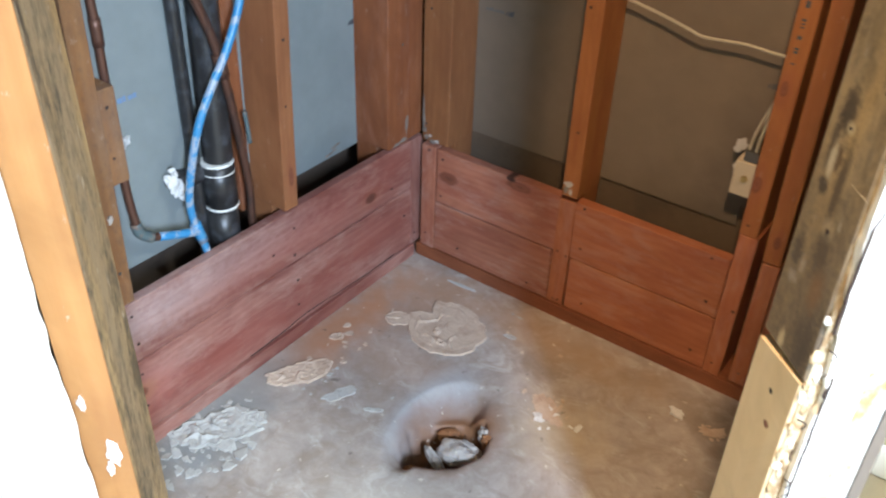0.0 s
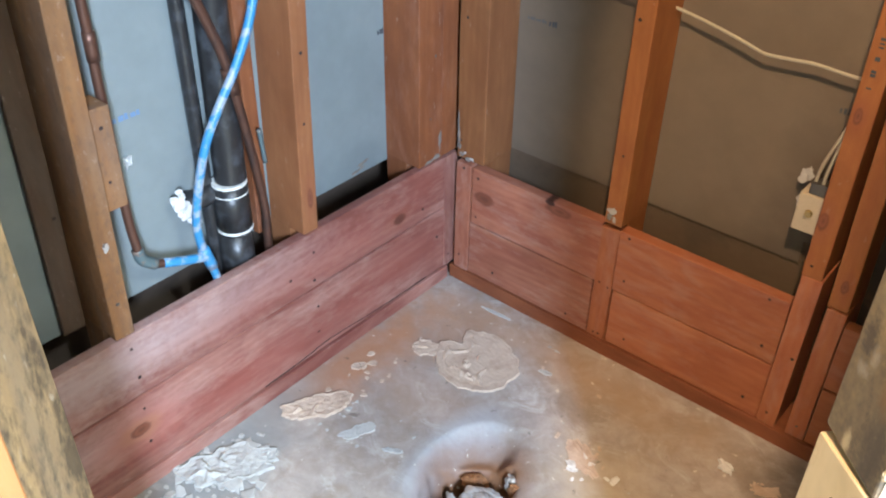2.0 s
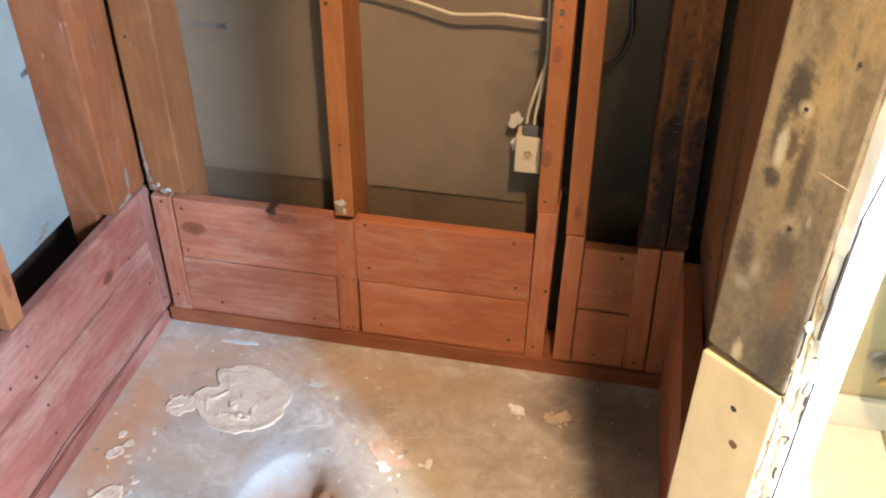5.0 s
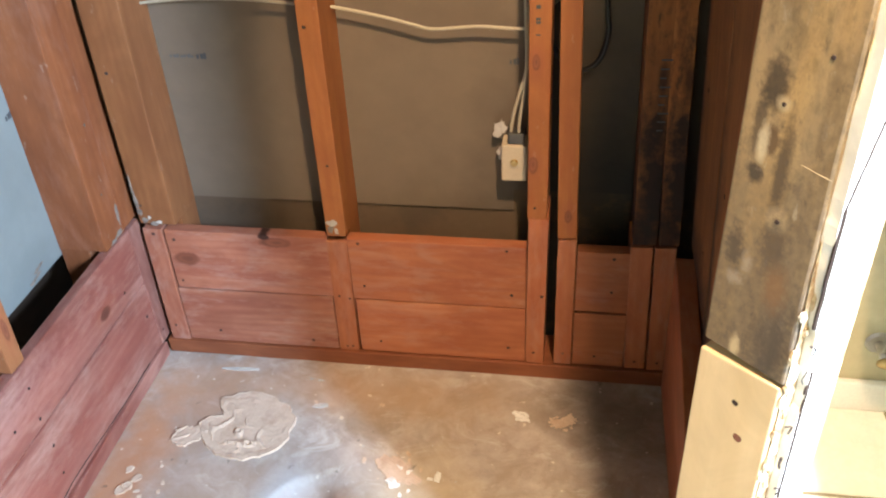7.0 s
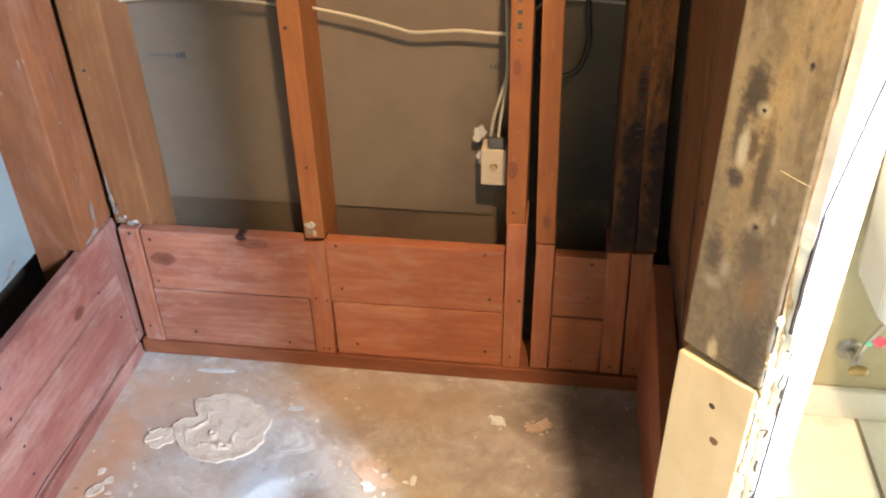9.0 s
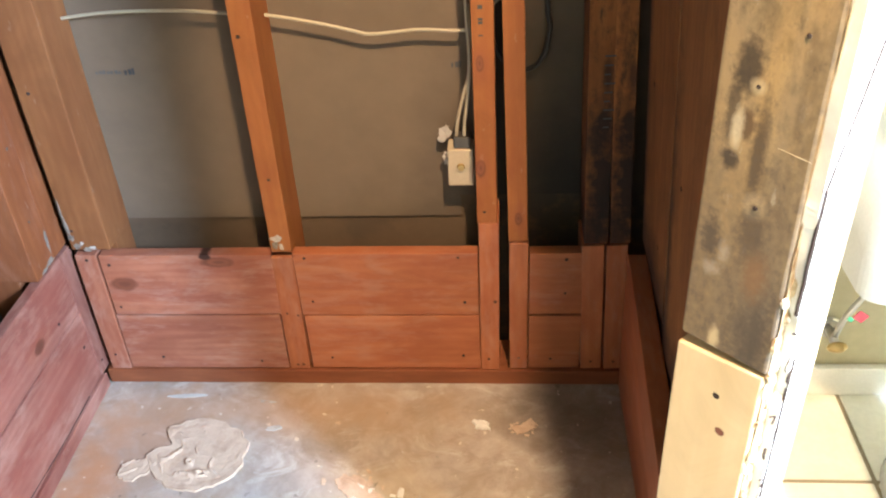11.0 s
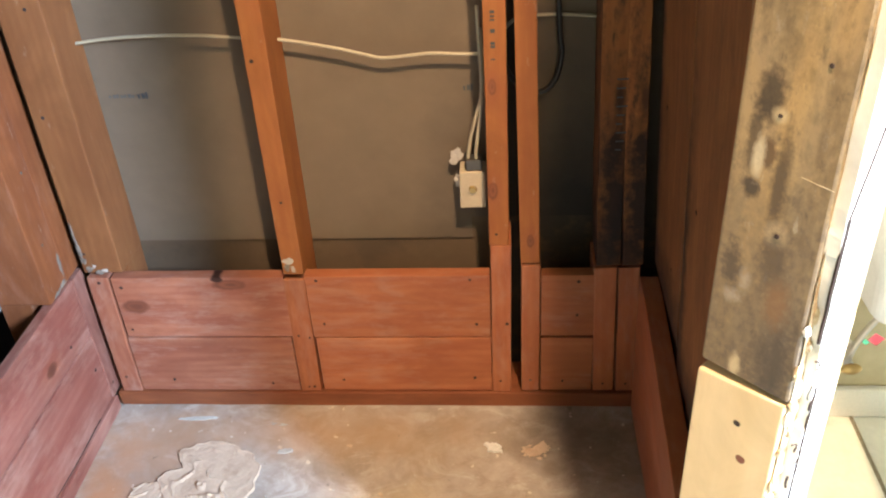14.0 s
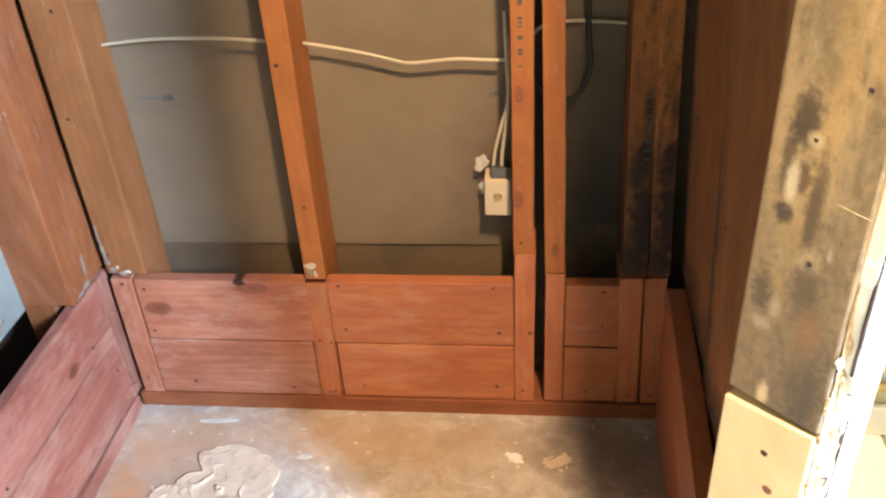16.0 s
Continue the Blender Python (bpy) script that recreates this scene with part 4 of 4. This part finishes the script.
part("torn_paper", bm, STONE, jb, "ragged scrap of torn drywall", m=pose(-0.004, 0.032, 0.095, 0, 12, 0))
bm = lump_bm((0.006, 0.002, 0.009), 8, 3, 1.6)
part("torn_paper", bm, STONE, jb, "ragged scrap of torn drywall", m=pose(-0.003, 0.032, 0.040, 0, -8, 0))


def mark(origin, along, up, n, w, h, material):
    """A printed line on drywall that cannot be read, as bars."""
    holder = tagged(new("printed_mark"), "faded printed mark on the drywall paper", "print")
    holder.location = origin
    a, u = Vector(along), Vector(up)
    for i in range(n):
        bm = box_bm((0, 0, 0), (w / n * (0.55 + 0.3 * (i % 2)), h * (0.7 + 0.3 * ((i * 7) % 3) / 2), 0.0006))
        part("bar", bm, material, holder, m=frame_of(tuple(a * (w / n * i)), a, u, a.cross(u)))


mark((0.152, BACK - 0.0012, 0.661), (1, 0, 0), (0, 0, 1), 3, 0.022, 0.012, INK)
mark((0.098, BACK - 0.0012, 0.663), (1, 0, 0), (0, 0, 1), 7, 0.050, 0.007, plain("faint_ink", (0.11, 0.105, 0.10), 0.85, relief=0))
mark((0.747, BACK - 0.0012, 0.663), (1, 0, 0), (0, 0, 1), 3, 0.020, 0.012, INK)
mark((LX - 0.0988, -0.735, 0.668), (0, 1, 0), (0, 0, 1), 5, 0.055, 0.011, INK_BLUE)
mark((LX - 0.0988, -0.126, 0.638), (0, 1, 0), (0, 0, 1), 3, 0.020, 0.012, INK)

# ---- plumbing in the left wall ----
PX = -0.072
drain = tagged(new("drain_pipe"), "black iron drain pipe with white jointing rings", "drain pipe")
part("pipe", tube_bm([(PX, -0.568, -0.02), (PX, -0.566, 0.20), (PX, -0.562, 0.40), (PX - 0.004, -0.553, 0.60), (PX - 0.006, -0.54, 1.0), (PX - 0.006, -0.50, 2.38)], 0.029, 20, 6), IRON, drain, smooth=True)
bm = bmesh.new()
bmesh.ops.create_cone(bm, cap_ends=True, segments=24, radius1=0.0325, radius2=0.0325, depth=0.09)
coupling = part("coupling", bm, IRON, drain, "black rubber coupling", m=pose(PX, -0.563, 0.452), smooth=True)
for z, r in ((0.405, 0.034), (0.483, 0.033), (0.502, 0.033)):
    bm = bmesh.new()
    bmesh.ops.create_cone(bm, cap_ends=True, segments=24, radius1=r, radius2=r - 0.001, depth=0.0045)
    part("joint_ring", bm, BAND, coupling, "white jointing ring", m=pose(0, 0, z - 0.452), smooth=False)
bm = bmesh.new()
bmesh.ops.create_cone(bm, cap_ends=True, segments=24, radius1=0.034, radius2=0.031, depth=0.10)
part("hub", bm, IRON, drain, "black iron hub", m=pose(PX, -0.567, 0.345), smooth=True)
branch = tagged(new("drain_branch"), "black drain stub going into the drywall with torn white packing", "drain pipe")
part("stub", tube_bm([(-0.125, -0.640, 0.475), (-0.095, -0.625, 0.480), (PX - 0.02, -0.590, 0.485)], 0.020, 16, 4), IRON, branch, smooth=True)
for i, (dy, dz, s) in enumerate(((-0.668, 0.500, 1.0), (-0.655, 0.478, 1.3), (-0.640, 0.458, 1.1), (-0.66, 0.515, 0.6))):
    part("packing", lump_bm((0.008, 0.010 * s, 0.012 * s), i * 3.3, 3, 0.8), SCRAP, branch, "torn white packing", m=Matrix.Translation((-0.080, dy, dz)))
back_pipe = tagged(finish("vent_pipe", tube_bm([(-0.100, -0.600, -0.02), (-0.100, -0.595, 0.5), (-0.100, -0.585, 2.38)], 0.013, 16, 4), IRON, smooth=True), "dark vent pipe behind the drain", "pipe")

blue = tagged(new("supply_pipe"), "copper supply pipe splashed with bright blue paint", "water pipe")
part("pipe", tube_bm([(-0.040, -0.636, 0.32), (-0.040, -0.645, 0.365), (-0.040, -0.658, 0.412), (-0.037, -0.665, 0.472), (-0.028, -0.655, 0.545), (-0.019, -0.632, 0.625), (-0.016, -0.592, 0.690),
                      (-0.016, -0.552, 0.743), (-0.018, -0.507, 0.826), (-0.028, -0.468, 0.95), (-0.04, -0.40, 1.3), (-0.04, -0.36, 2.38)], 0.0078, 14, 8), BLUE_PIPE, blue, smooth=True)
part("tee", tube_bm([(-0.040, -0.646, 0.372), (-0.040, -0.659, 0.418)], 0.0108, 14, 3), BLUE_PIPE, blue, smooth=True)
part("joint", tube_bm([(-0.040, -0.655, 0.398), (-0.044, -0.690, 0.408), (-0.049, -0.735, 0.424)], 0.0084, 14, 3), BLUE_PIPE, blue, smooth=True)

cu = tagged(new("supply_pipe"), "dull copper supply pipe with a corroded elbow", "water pipe")
part("pipe", tube_bm([(-0.044, -0.690, 0.408), (-0.049, -0.735, 0.424), (-0.052, -0.754, 0.431), (-0.055, -0.768, 0.446), (-0.057, -0.772, 0.475), (-0.064, -0.772, 0.55), (-0.066, -0.768, 0.75), (-0.066, -0.764, 1.0), (-0.066, -0.75, 2.38)], 0.0078, 14, 6), COPPER, cu, smooth=True)
part("elbow", tube_bm([(-0.051, -0.748, 0.428), (-0.055, -0.768, 0.446), (-0.057, -0.772, 0.468)], 0.0104, 14, 5), VERDIGRIS, cu, "corroded pale green elbow", smooth=True)
part("coupling", tube_bm([(-0.066, -0.766, 0.800), (-0.066, -0.765, 0.845)], 0.0098, 14, 3), COPPER, cu, "soldered coupling", smooth=True)

cu2 = tagged(new("supply_pipe"), "dull copper pipe crossing behind the blue one", "water pipe")
part("pipe", tube_bm([(-0.060, -0.503, 0.30), (-0.060, -0.502, 0.36), (-0.058, -0.502, 0.43), (-0.048, -0.523, 0.556), (-0.036, -0.548, 0.672), (-0.034, -0.565, 0.752), (-0.034, -0.597, 0.846), (-0.034, -0.66, 1.0), (-0.036, -0.71, 1.3), (-0.04, -0.71, 2.38)], 0.0085, 14, 6), COPPER, cu2, smooth=True)
part("joint", tube_bm([(-0.0355, -0.551, 0.684), (-0.0342, -0.560, 0.729)], 0.0118, 14, 3), COPPER, cu2, smooth=True)
part("solder_drip", tube_bm([(-0.050, -0.500, 0.59), (-0.050, -0.497, 0.56), (-0.050, -0.494, 0.52)], 0.0045, 8, 4), VERDIGRIS, cu2, "pale solder drip", smooth=True)
scrap = tagged(finish("paper_scrap", lump_bm((0.003, 0.013, 0.009), 21, 3, 1.2), SCRAP, m=pose(LX - 0.097, -0.728, 0.598, 0, 20, 80)), "torn white paper scrap on the drywall", "paper")
torn = [tagged(finish("torn_paper", lump_bm((0.0012, 0.014, 0.0022), k * 2.2, 3, 1.2), SMEAR, m=pose(LX - 0.098, yy, zz, 12, 0, 0)), "dirty torn paper at the foot of the drywall", "paper", "torn paper scraps")
        for k, (yy, zz) in enumerate(((-0.205, 0.349), (-0.185, 0.362)))]
strip = timber("backing_strip", 2.0, 0.040, 0.012, left_up(-0.912, 0.345, 0.035, LX - 0.082), DULL, "dull brown backing strip behind a stud", "strip")
nails(strip, [(0.22, 0.03)], 0.004)
shim = timber("backing_strip", 2.0, 0.030, 0.018, left_up(-0.500, 0.345, 0.012, LX - 0.075), STUD_RED, "reddish backing strip behind the pipes", "strip")

# ---- on the slab ----


def patch(name, cx, cy, r, label, seed, bite=None, stretch=(1, 1), turn=0.0, height=0.004, material=THINSET, jag=1.8):
    """A dried patch of mortar with a raised rim and trowel ridges."""
    bm = bmesh.new()
    rings, seg = 30, 72
    rows = []
    c, s = math.cos(turn), math.sin(turn)
    for i in range(rings + 1):
        row = []
        for k in range(seg):
            a = 2 * math.pi * k / seg
            edge_r = r * (1 + jag * 0.16 * noise.noise(Vector((math.cos(a) * 1.9, math.sin(a) * 1.5, seed))) + jag * 0.13 * noise.noise(Vector((math.cos(a) * 5, math.sin(a) * 6, seed))))
            if bite:
                da = math.atan2(math.sin(a - bite[0]), math.cos(a - bite[0]))
                edge_r *= 1 - bite[1] * math.exp(-(da / bite[2]) ** 2)
            f = i / rings
            u, v = edge_r * f * math.cos(a) * stretch[0], edge_r * f * math.sin(a) * stretch[1]
            ridge = 0.7 * noise.noise(Vector((u * 45, v * 30, seed))) + 0.5 * noise.noise(Vector((u * 110, v * 130, seed + 3)))
            crease = max(0.0, 1 - abs(noise.noise(Vector((u * 26, v * 34, seed + 9)))) * 9) * max(0.0, min(1.0, 0.3 + 2.2 * noise.noise(Vector((u * 14, v * 14, seed + 5)))))
            rim = math.exp(-((f - 0.90) / 0.05) ** 2)
            h = height * (0.5 + (0.10 + 0.18 * jag) * ridge + 1.25 * crease * (1 - f * f) + 0.10 * rim) if f < 0.96 else (height * 0.7 if f < 0.99 else -0.004)
            row.append(bm.verts.new((cx + u * c - v * s, cy + u * s + v * c, h)))
        rows.append(row)
    for p, q in zip(rows, rows[1:]):
        for k in range(seg):
            try:
                bm.faces.new((p[k], q[k], q[(k + 1) % seg], p[(k + 1) % seg]))
            except ValueError:
                pass
    bmesh.ops.remove_doubles(bm, verts=rows[0], dist=0.0005)
    return tagged(finish(name, bm, material), label, "mortar patch")


patch("mortar_patch", 0.238, -0.205, 0.102, "round dried mortar patch stuck to the slab", 1.0, (3.3, 0.38, 0.22), (1.0, 0.90), -0.5, 0.0065, jag=0.6)
patch("mortar_patch", 0.128, -0.245, 0.026, "small mortar blob beside the round patch", 2.0, None, (1.3, 0.9), 0.6, 0.005)
patch("mortar_patch", 0.074, -0.530, 0.040, "long smear of dried mortar near the side boards", 3.0, None, (1.9, 0.75), 1.05, 0.008)
patch("mortar_patch", 0.060, -0.755, 0.055, "cracked pale mortar sheet near the side boards", 4.0, None, (1.75, 0.85), 1.0, 0.011, FLAKES)
patch("mortar_patch", 0.568, -0.285, 0.030, "thin crumbled mortar smear", 5.0, (1.0, 0.5, 0.5), (1.8, 0.8), -0.5, 0.003)
patch("mortar_patch", 0.795, -0.122, 0.013, "small white mortar flake", 6.0, (0.4, 0.6, 0.6), (1.7, 0.8), -0.4, 0.005, SCRAP, jag=2.6)
patch("mortar_patch", 0.875, -0.125, 0.017, "small yellowish mortar smear", 7.0, (2.0, 0.5, 0.6), (1.5, 0.9), 0.4, 0.0030, jag=2.8)
patch("mortar_patch", 0.055, -0.388, 0.012, "small mortar crumb on the slab", 8.0, None, (1.5, 0.8), 1.0, 0.006)
patch("mortar_patch", 0.17, -0.045, 0.010, "thin white mortar streak along the back plate", 10.0, None, (4.2, 0.5), 0.05, 0.002, FLAKES)
patch("mortar_patch", 0.335, -0.060, 0.008, "thin white mortar streak along the back plate", 11.0, None, (3.6, 0.5), -0.1, 0.002, FLAKES)
patch("mortar_patch", 0.375, -0.135, 0.010, "small mortar crumb on the slab", 12.0, None, (1.6, 0.6), 0.2, 0.003, FLAKES)
patch("mortar_patch", 0.275, -0.515, 0.011, "small mortar crumb on the slab", 13.0, None, (1.9, 0.5), 0.5, 0.003, FLAKES)
patch("mortar_patch", 0.185, -0.525, 0.030, "thin pale mortar smear", 9.0, (2.0, 0.5, 0.5), (1.3, 0.6), 1.1, 0.0025, FLAKES)


def chip_bm(size, seed):
    rnd = random.Random(seed)
    bm = bmesh.new()
    n = 6
    a0 = rnd.random() * 6
    top, bot = [], []
    for k in range(n):
        a = a0 + 2 * math.pi * k / n
        r = size * (0.5 + rnd.random() * 0.6)
        x, y = r * math.cos(a) * 1.5, r * math.sin(a)
        top.append(bm.verts.new((x, y, size * 0.22 * (0.6 + rnd.random()))))
        bot.append(bm.verts.new((x * 1.05, y * 1.05, -0.002)))
    bm.faces.new(top)
    for k in range(n):
        bm.faces.new((bot[k], bot[(k + 1) % n], top[(k + 1) % n], top[k]))
    return bm


chips = [finish("chip", chip_bm(1.0, i), None).data for i in range(6)]
for ob in list(scene.objects):
    if ob.name.startswith("chip"):
        bpy.data.objects.remove(ob)
rnd = random.Random(5)


def scatter(n, cx, cy, rx, ry, lo, hi, material, group, label):
    for i in range(n):
        a, r = rnd.random() * 2 * math.pi, math.sqrt(rnd.random())
        px, py = cx + rx * r * math.cos(a), cy + ry * r * math.sin(a)
        s = lo + (hi - lo) * rnd.random() ** 2
        me = chips[rnd.randrange(6)].copy()
        me.transform(Matrix.Scale(s, 4))
        me.materials.append(material)
        ob = new("mortar_chip", me)
        ob.matrix_basis = pose(px, py, floor_height(px, py) + 0.0008, rnd.uniform(-6, 6), rnd.uniform(-6, 6), rnd.uniform(0, 360))
        tagged(ob, label, "mortar chip", group)


scatter(46, 0.060, -0.765, 0.065, 0.11, 0.004, 0.013, FLAKES, "peeling mortar flakes", "pale peeling mortar flake on the slab")
scatter(40, 0.075, -0.79, 0.085, 0.13, 0.005, 0.017, FLAKES, "peeling mortar flakes", "pale peeling mortar flake on the slab")
scatter(16, 0.085, -0.40, 0.05, 0.10, 0.003, 0.010, THINSET, "mortar crumbs", "small mortar crumb on the slab")
scatter(22, 0.015, -0.80, 0.03, 0.14, 0.002, 0.007, FLAKES, "peeling mortar flakes", "pale mortar crumb beside the plate")
scatter(18, 0.555, -0.285, 0.065, 0.05, 0.002, 0.007, THINSET, "mortar crumbs", "small mortar crumb on the slab")
scatter(14, 0.16, -0.50, 0.08, 0.08, 0.002, 0.006, FLAKES, "mortar crumbs", "small mortar crumb on the slab")
scatter(16, 0.42, -0.32, 0.40, 0.26, 0.0015, 0.005, FLAKES, "mortar crumbs", "small mortar crumb on the slab")
scatter(12, 0.875, -0.130, 0.030, 0.022, 0.002, 0.006, THINSET, "mortar crumbs", "small yellowish mortar crumb on the slab")
scatter(12, 0.60, -0.30, 0.05, 0.05, 0.004, 0.010, SCRAP, "mortar crumbs", "white mortar crumb on the slab")
scatter(8, 0.40, -0.09, 0.36, 0.06, 0.0015, 0.006, THINSET, "mortar crumbs", "small mortar crumb near the back plate")

for i, (px, py, pz, sx, sy, sz, turn, mt, lab) in enumerate((
        (0.476, -0.474, -0.036, 0.047, 0.027, 0.027, 10, STONE, "pale rough stone lying in the drain hole"),
        (0.436, -0.510, -0.052, 0.045, 0.010, 0.013, -25, STONE, "narrow pale stone shard in the drain hole"),
        (0.488, -0.410, -0.026, 0.010, 0.017, 0.022, 60, STONE, "broken concrete lump at the rim of the hole"),
        (0.508, -0.425, -0.022, 0.008, 0.015, 0.020, 80, CLOD, "rust-stained lump at the rim of the hole"),
        (0.424, -0.440, -0.046, 0.026, 0.018, 0.017, 20, CLOD, "rust-orange clod in the drain hole"),
        (0.405, -0.548, -0.085, 0.030, 0.022, 0.02, 50, CLOD, "brown clod at the bottom of the hole"),
        (0.442, -0.556, -0.090, 0.018, 0.015, 0.014, 0, CLOD, "brown clod at the bottom of the hole"),
        (0.470, -0.520, -0.098, 0.024, 0.020, 0.016, 30, CLOD, "brown clod at the bottom of the hole"))):
    bm = lump_bm((sx, sy, sz), i * 5.7 + 1, 4, 0.32)
    for v in bm.verts:
        v.co += v.co.normalized() * 0.003 * noise.noise(v.co * 140)
    tagged(finish("rubble_stone", bm, mt, m=pose(px, py, pz, 0, 0, turn)), lab, "stone", "rubble in the drain hole")

# ---- bathroom things past the right post ----
toilet = tagged(new("toilet"), "white porcelain toilet against the bathroom wall", "toilet")
toilet.location = (1.64, 0.0, BATH)


def oval_loft(profile, seg=36, square=2.0):
    """Stacked superellipses: rows of (z, half width, front y, back y)."""
    bm = bmesh.new()
    rows = []
    for z, hw, yf, yb in profile:
        row = []
        for k in range(seg):
            a = 2 * math.pi * k / seg
            ca, sa = math.cos(a), math.sin(a)
            e = 2 / square
            row.append(bm.verts.new((hw * math.copysign(abs(ca) ** e, ca), (yf + yb) / 2 + (yb - yf) / 2 * math.copysign(abs(sa) ** e, sa), z)))
        rows.append(row)
    for p, q in zip(rows, rows[1:]):
        for k in range(seg):
            bm.faces.new((p[k], p[(k + 1) % seg], q[(k + 1) % seg], q[k]))
    bm.faces.new(list(reversed(rows[0])))
    bm.faces.new(rows[-1])
    return bm


part("tank", oval_loft([(0.413, 0.19, -0.205, -0.02), (0.420, 0.225, -0.215, -0.01), (0.74, 0.245, -0.225, -0.005)], 44, 7), PORCELAIN, toilet, smooth=True)
part("lid", oval_loft([(0.742, 0.255, -0.235, 0.0), (0.775, 0.255, -0.235, 0.0), (0.782, 0.24, -0.22, -0.01)], 44, 7), PORCELAIN, toilet)
part("bowl", oval_loft([(0.001, 0.115, -0.56, -0.13), (0.03, 0.11, -0.55, -0.14), (0.17, 0.10, -0.50, -0.15), (0.30, 0.165, -0.66, -0.10), (0.376, 0.185, -0.70, -0.04), (0.376, 0.12, -0.25, -0.06), (0.414, 0.12, -0.24, -0.06)], 40, 2.6), PORCELAIN, toilet, smooth=True)
part("seat", oval_loft([(0.377, 0.185, -0.70, -0.22), (0.400, 0.185, -0.70, -0.22), (0.405, 0.17, -0.69, -0.23)], 40, 2.2), PORCELAIN, toilet, smooth=True)
valve = tagged(new("shutoff_valve"), "dull metal toilet shutoff valve on the wall", "valve")
valve.location = (1.480, 0.026, 0.130)
part("escutcheon", disc_bm(0.026, 0.006, 24), CHROME, valve, m=pose(0, 0.002, 0, 90, 0, 0))
part("stem", tube_bm([(0, 0, 0), (0, -0.05, 0)], 0.009, 12, 2), CHROME, valve, smooth=True)
part("handle", lump_bm((0.020, 0.008, 0.013), 3.0, 3, 0.05), BRASS, valve, m=Matrix.Translation((0, -0.060, 0)), smooth=True)
part("hose", tube_bm([(0, -0.036, 0.005), (0.01, -0.04, 0.06), (0.03, -0.06, 0.14), (0.05, -0.10, 0.235)], 0.006, 10, 6), CHROME, valve, smooth=True)
tag = tagged(new("paper_tag"), "small red and green paper tag under the tank", "tag")
tag.location = (1.408, -0.212, 0.358)
part("red_half", box_bm((0, 0, -0.009), (0.020, 0.0012, 0.009), 0.0004), RED_TAG, tag, m=pose(0, 0, 0, 0, 35, 0))
part("green_half", box_bm((-0.005, 0, -0.017), (0.006, 0.0012, -0.009), 0.0004), GREEN_TAG, tag, m=pose(0, 0, 0, 0, 35, 0))

# bathroom floor tiles
bath = slab("bath_floor", (1.161, -3.3, BATH - 0.03), (3.0, 0.03, BATH - 0.003), GROUT, "grey grout bed of the tiled bathroom floor", category="floor")
bath2 = slab("bath_floor_front", (-0.3, -3.3, BATH - 0.03), (1.161, -1.325, BATH - 0.003), GROUT, "grey grout bed of the tiled bathroom floor", category="floor")
T, J = 0.305, 0.009
tile_bm = box_bm((J / 2, J / 2, -0.008), (T - J / 2, T - J / 2, 0.0), 0.0015)
tile_me = bpy.data.meshes.new("tile")
tile_bm.to_mesh(tile_me)
tile_bm.free()
tile_me.materials.append(TILE)
for i in range(-5, 6):
    for j in range(-10, 1):
        x0, y0 = 1.531 + T * i, -0.2135 + T * j
        if x0 > 1.15 and x0 + T < 2.99 and y0 + T < 0.10:
            holder = bath
        elif x0 > -0.3 and x0 + T < 2.99 and y0 + T < -1.33:
            holder = bath2
        else:
            continue
        ob = new("tile", tile_me)
        ob.parent = holder
        ob.location = (x0, y0, BATH)
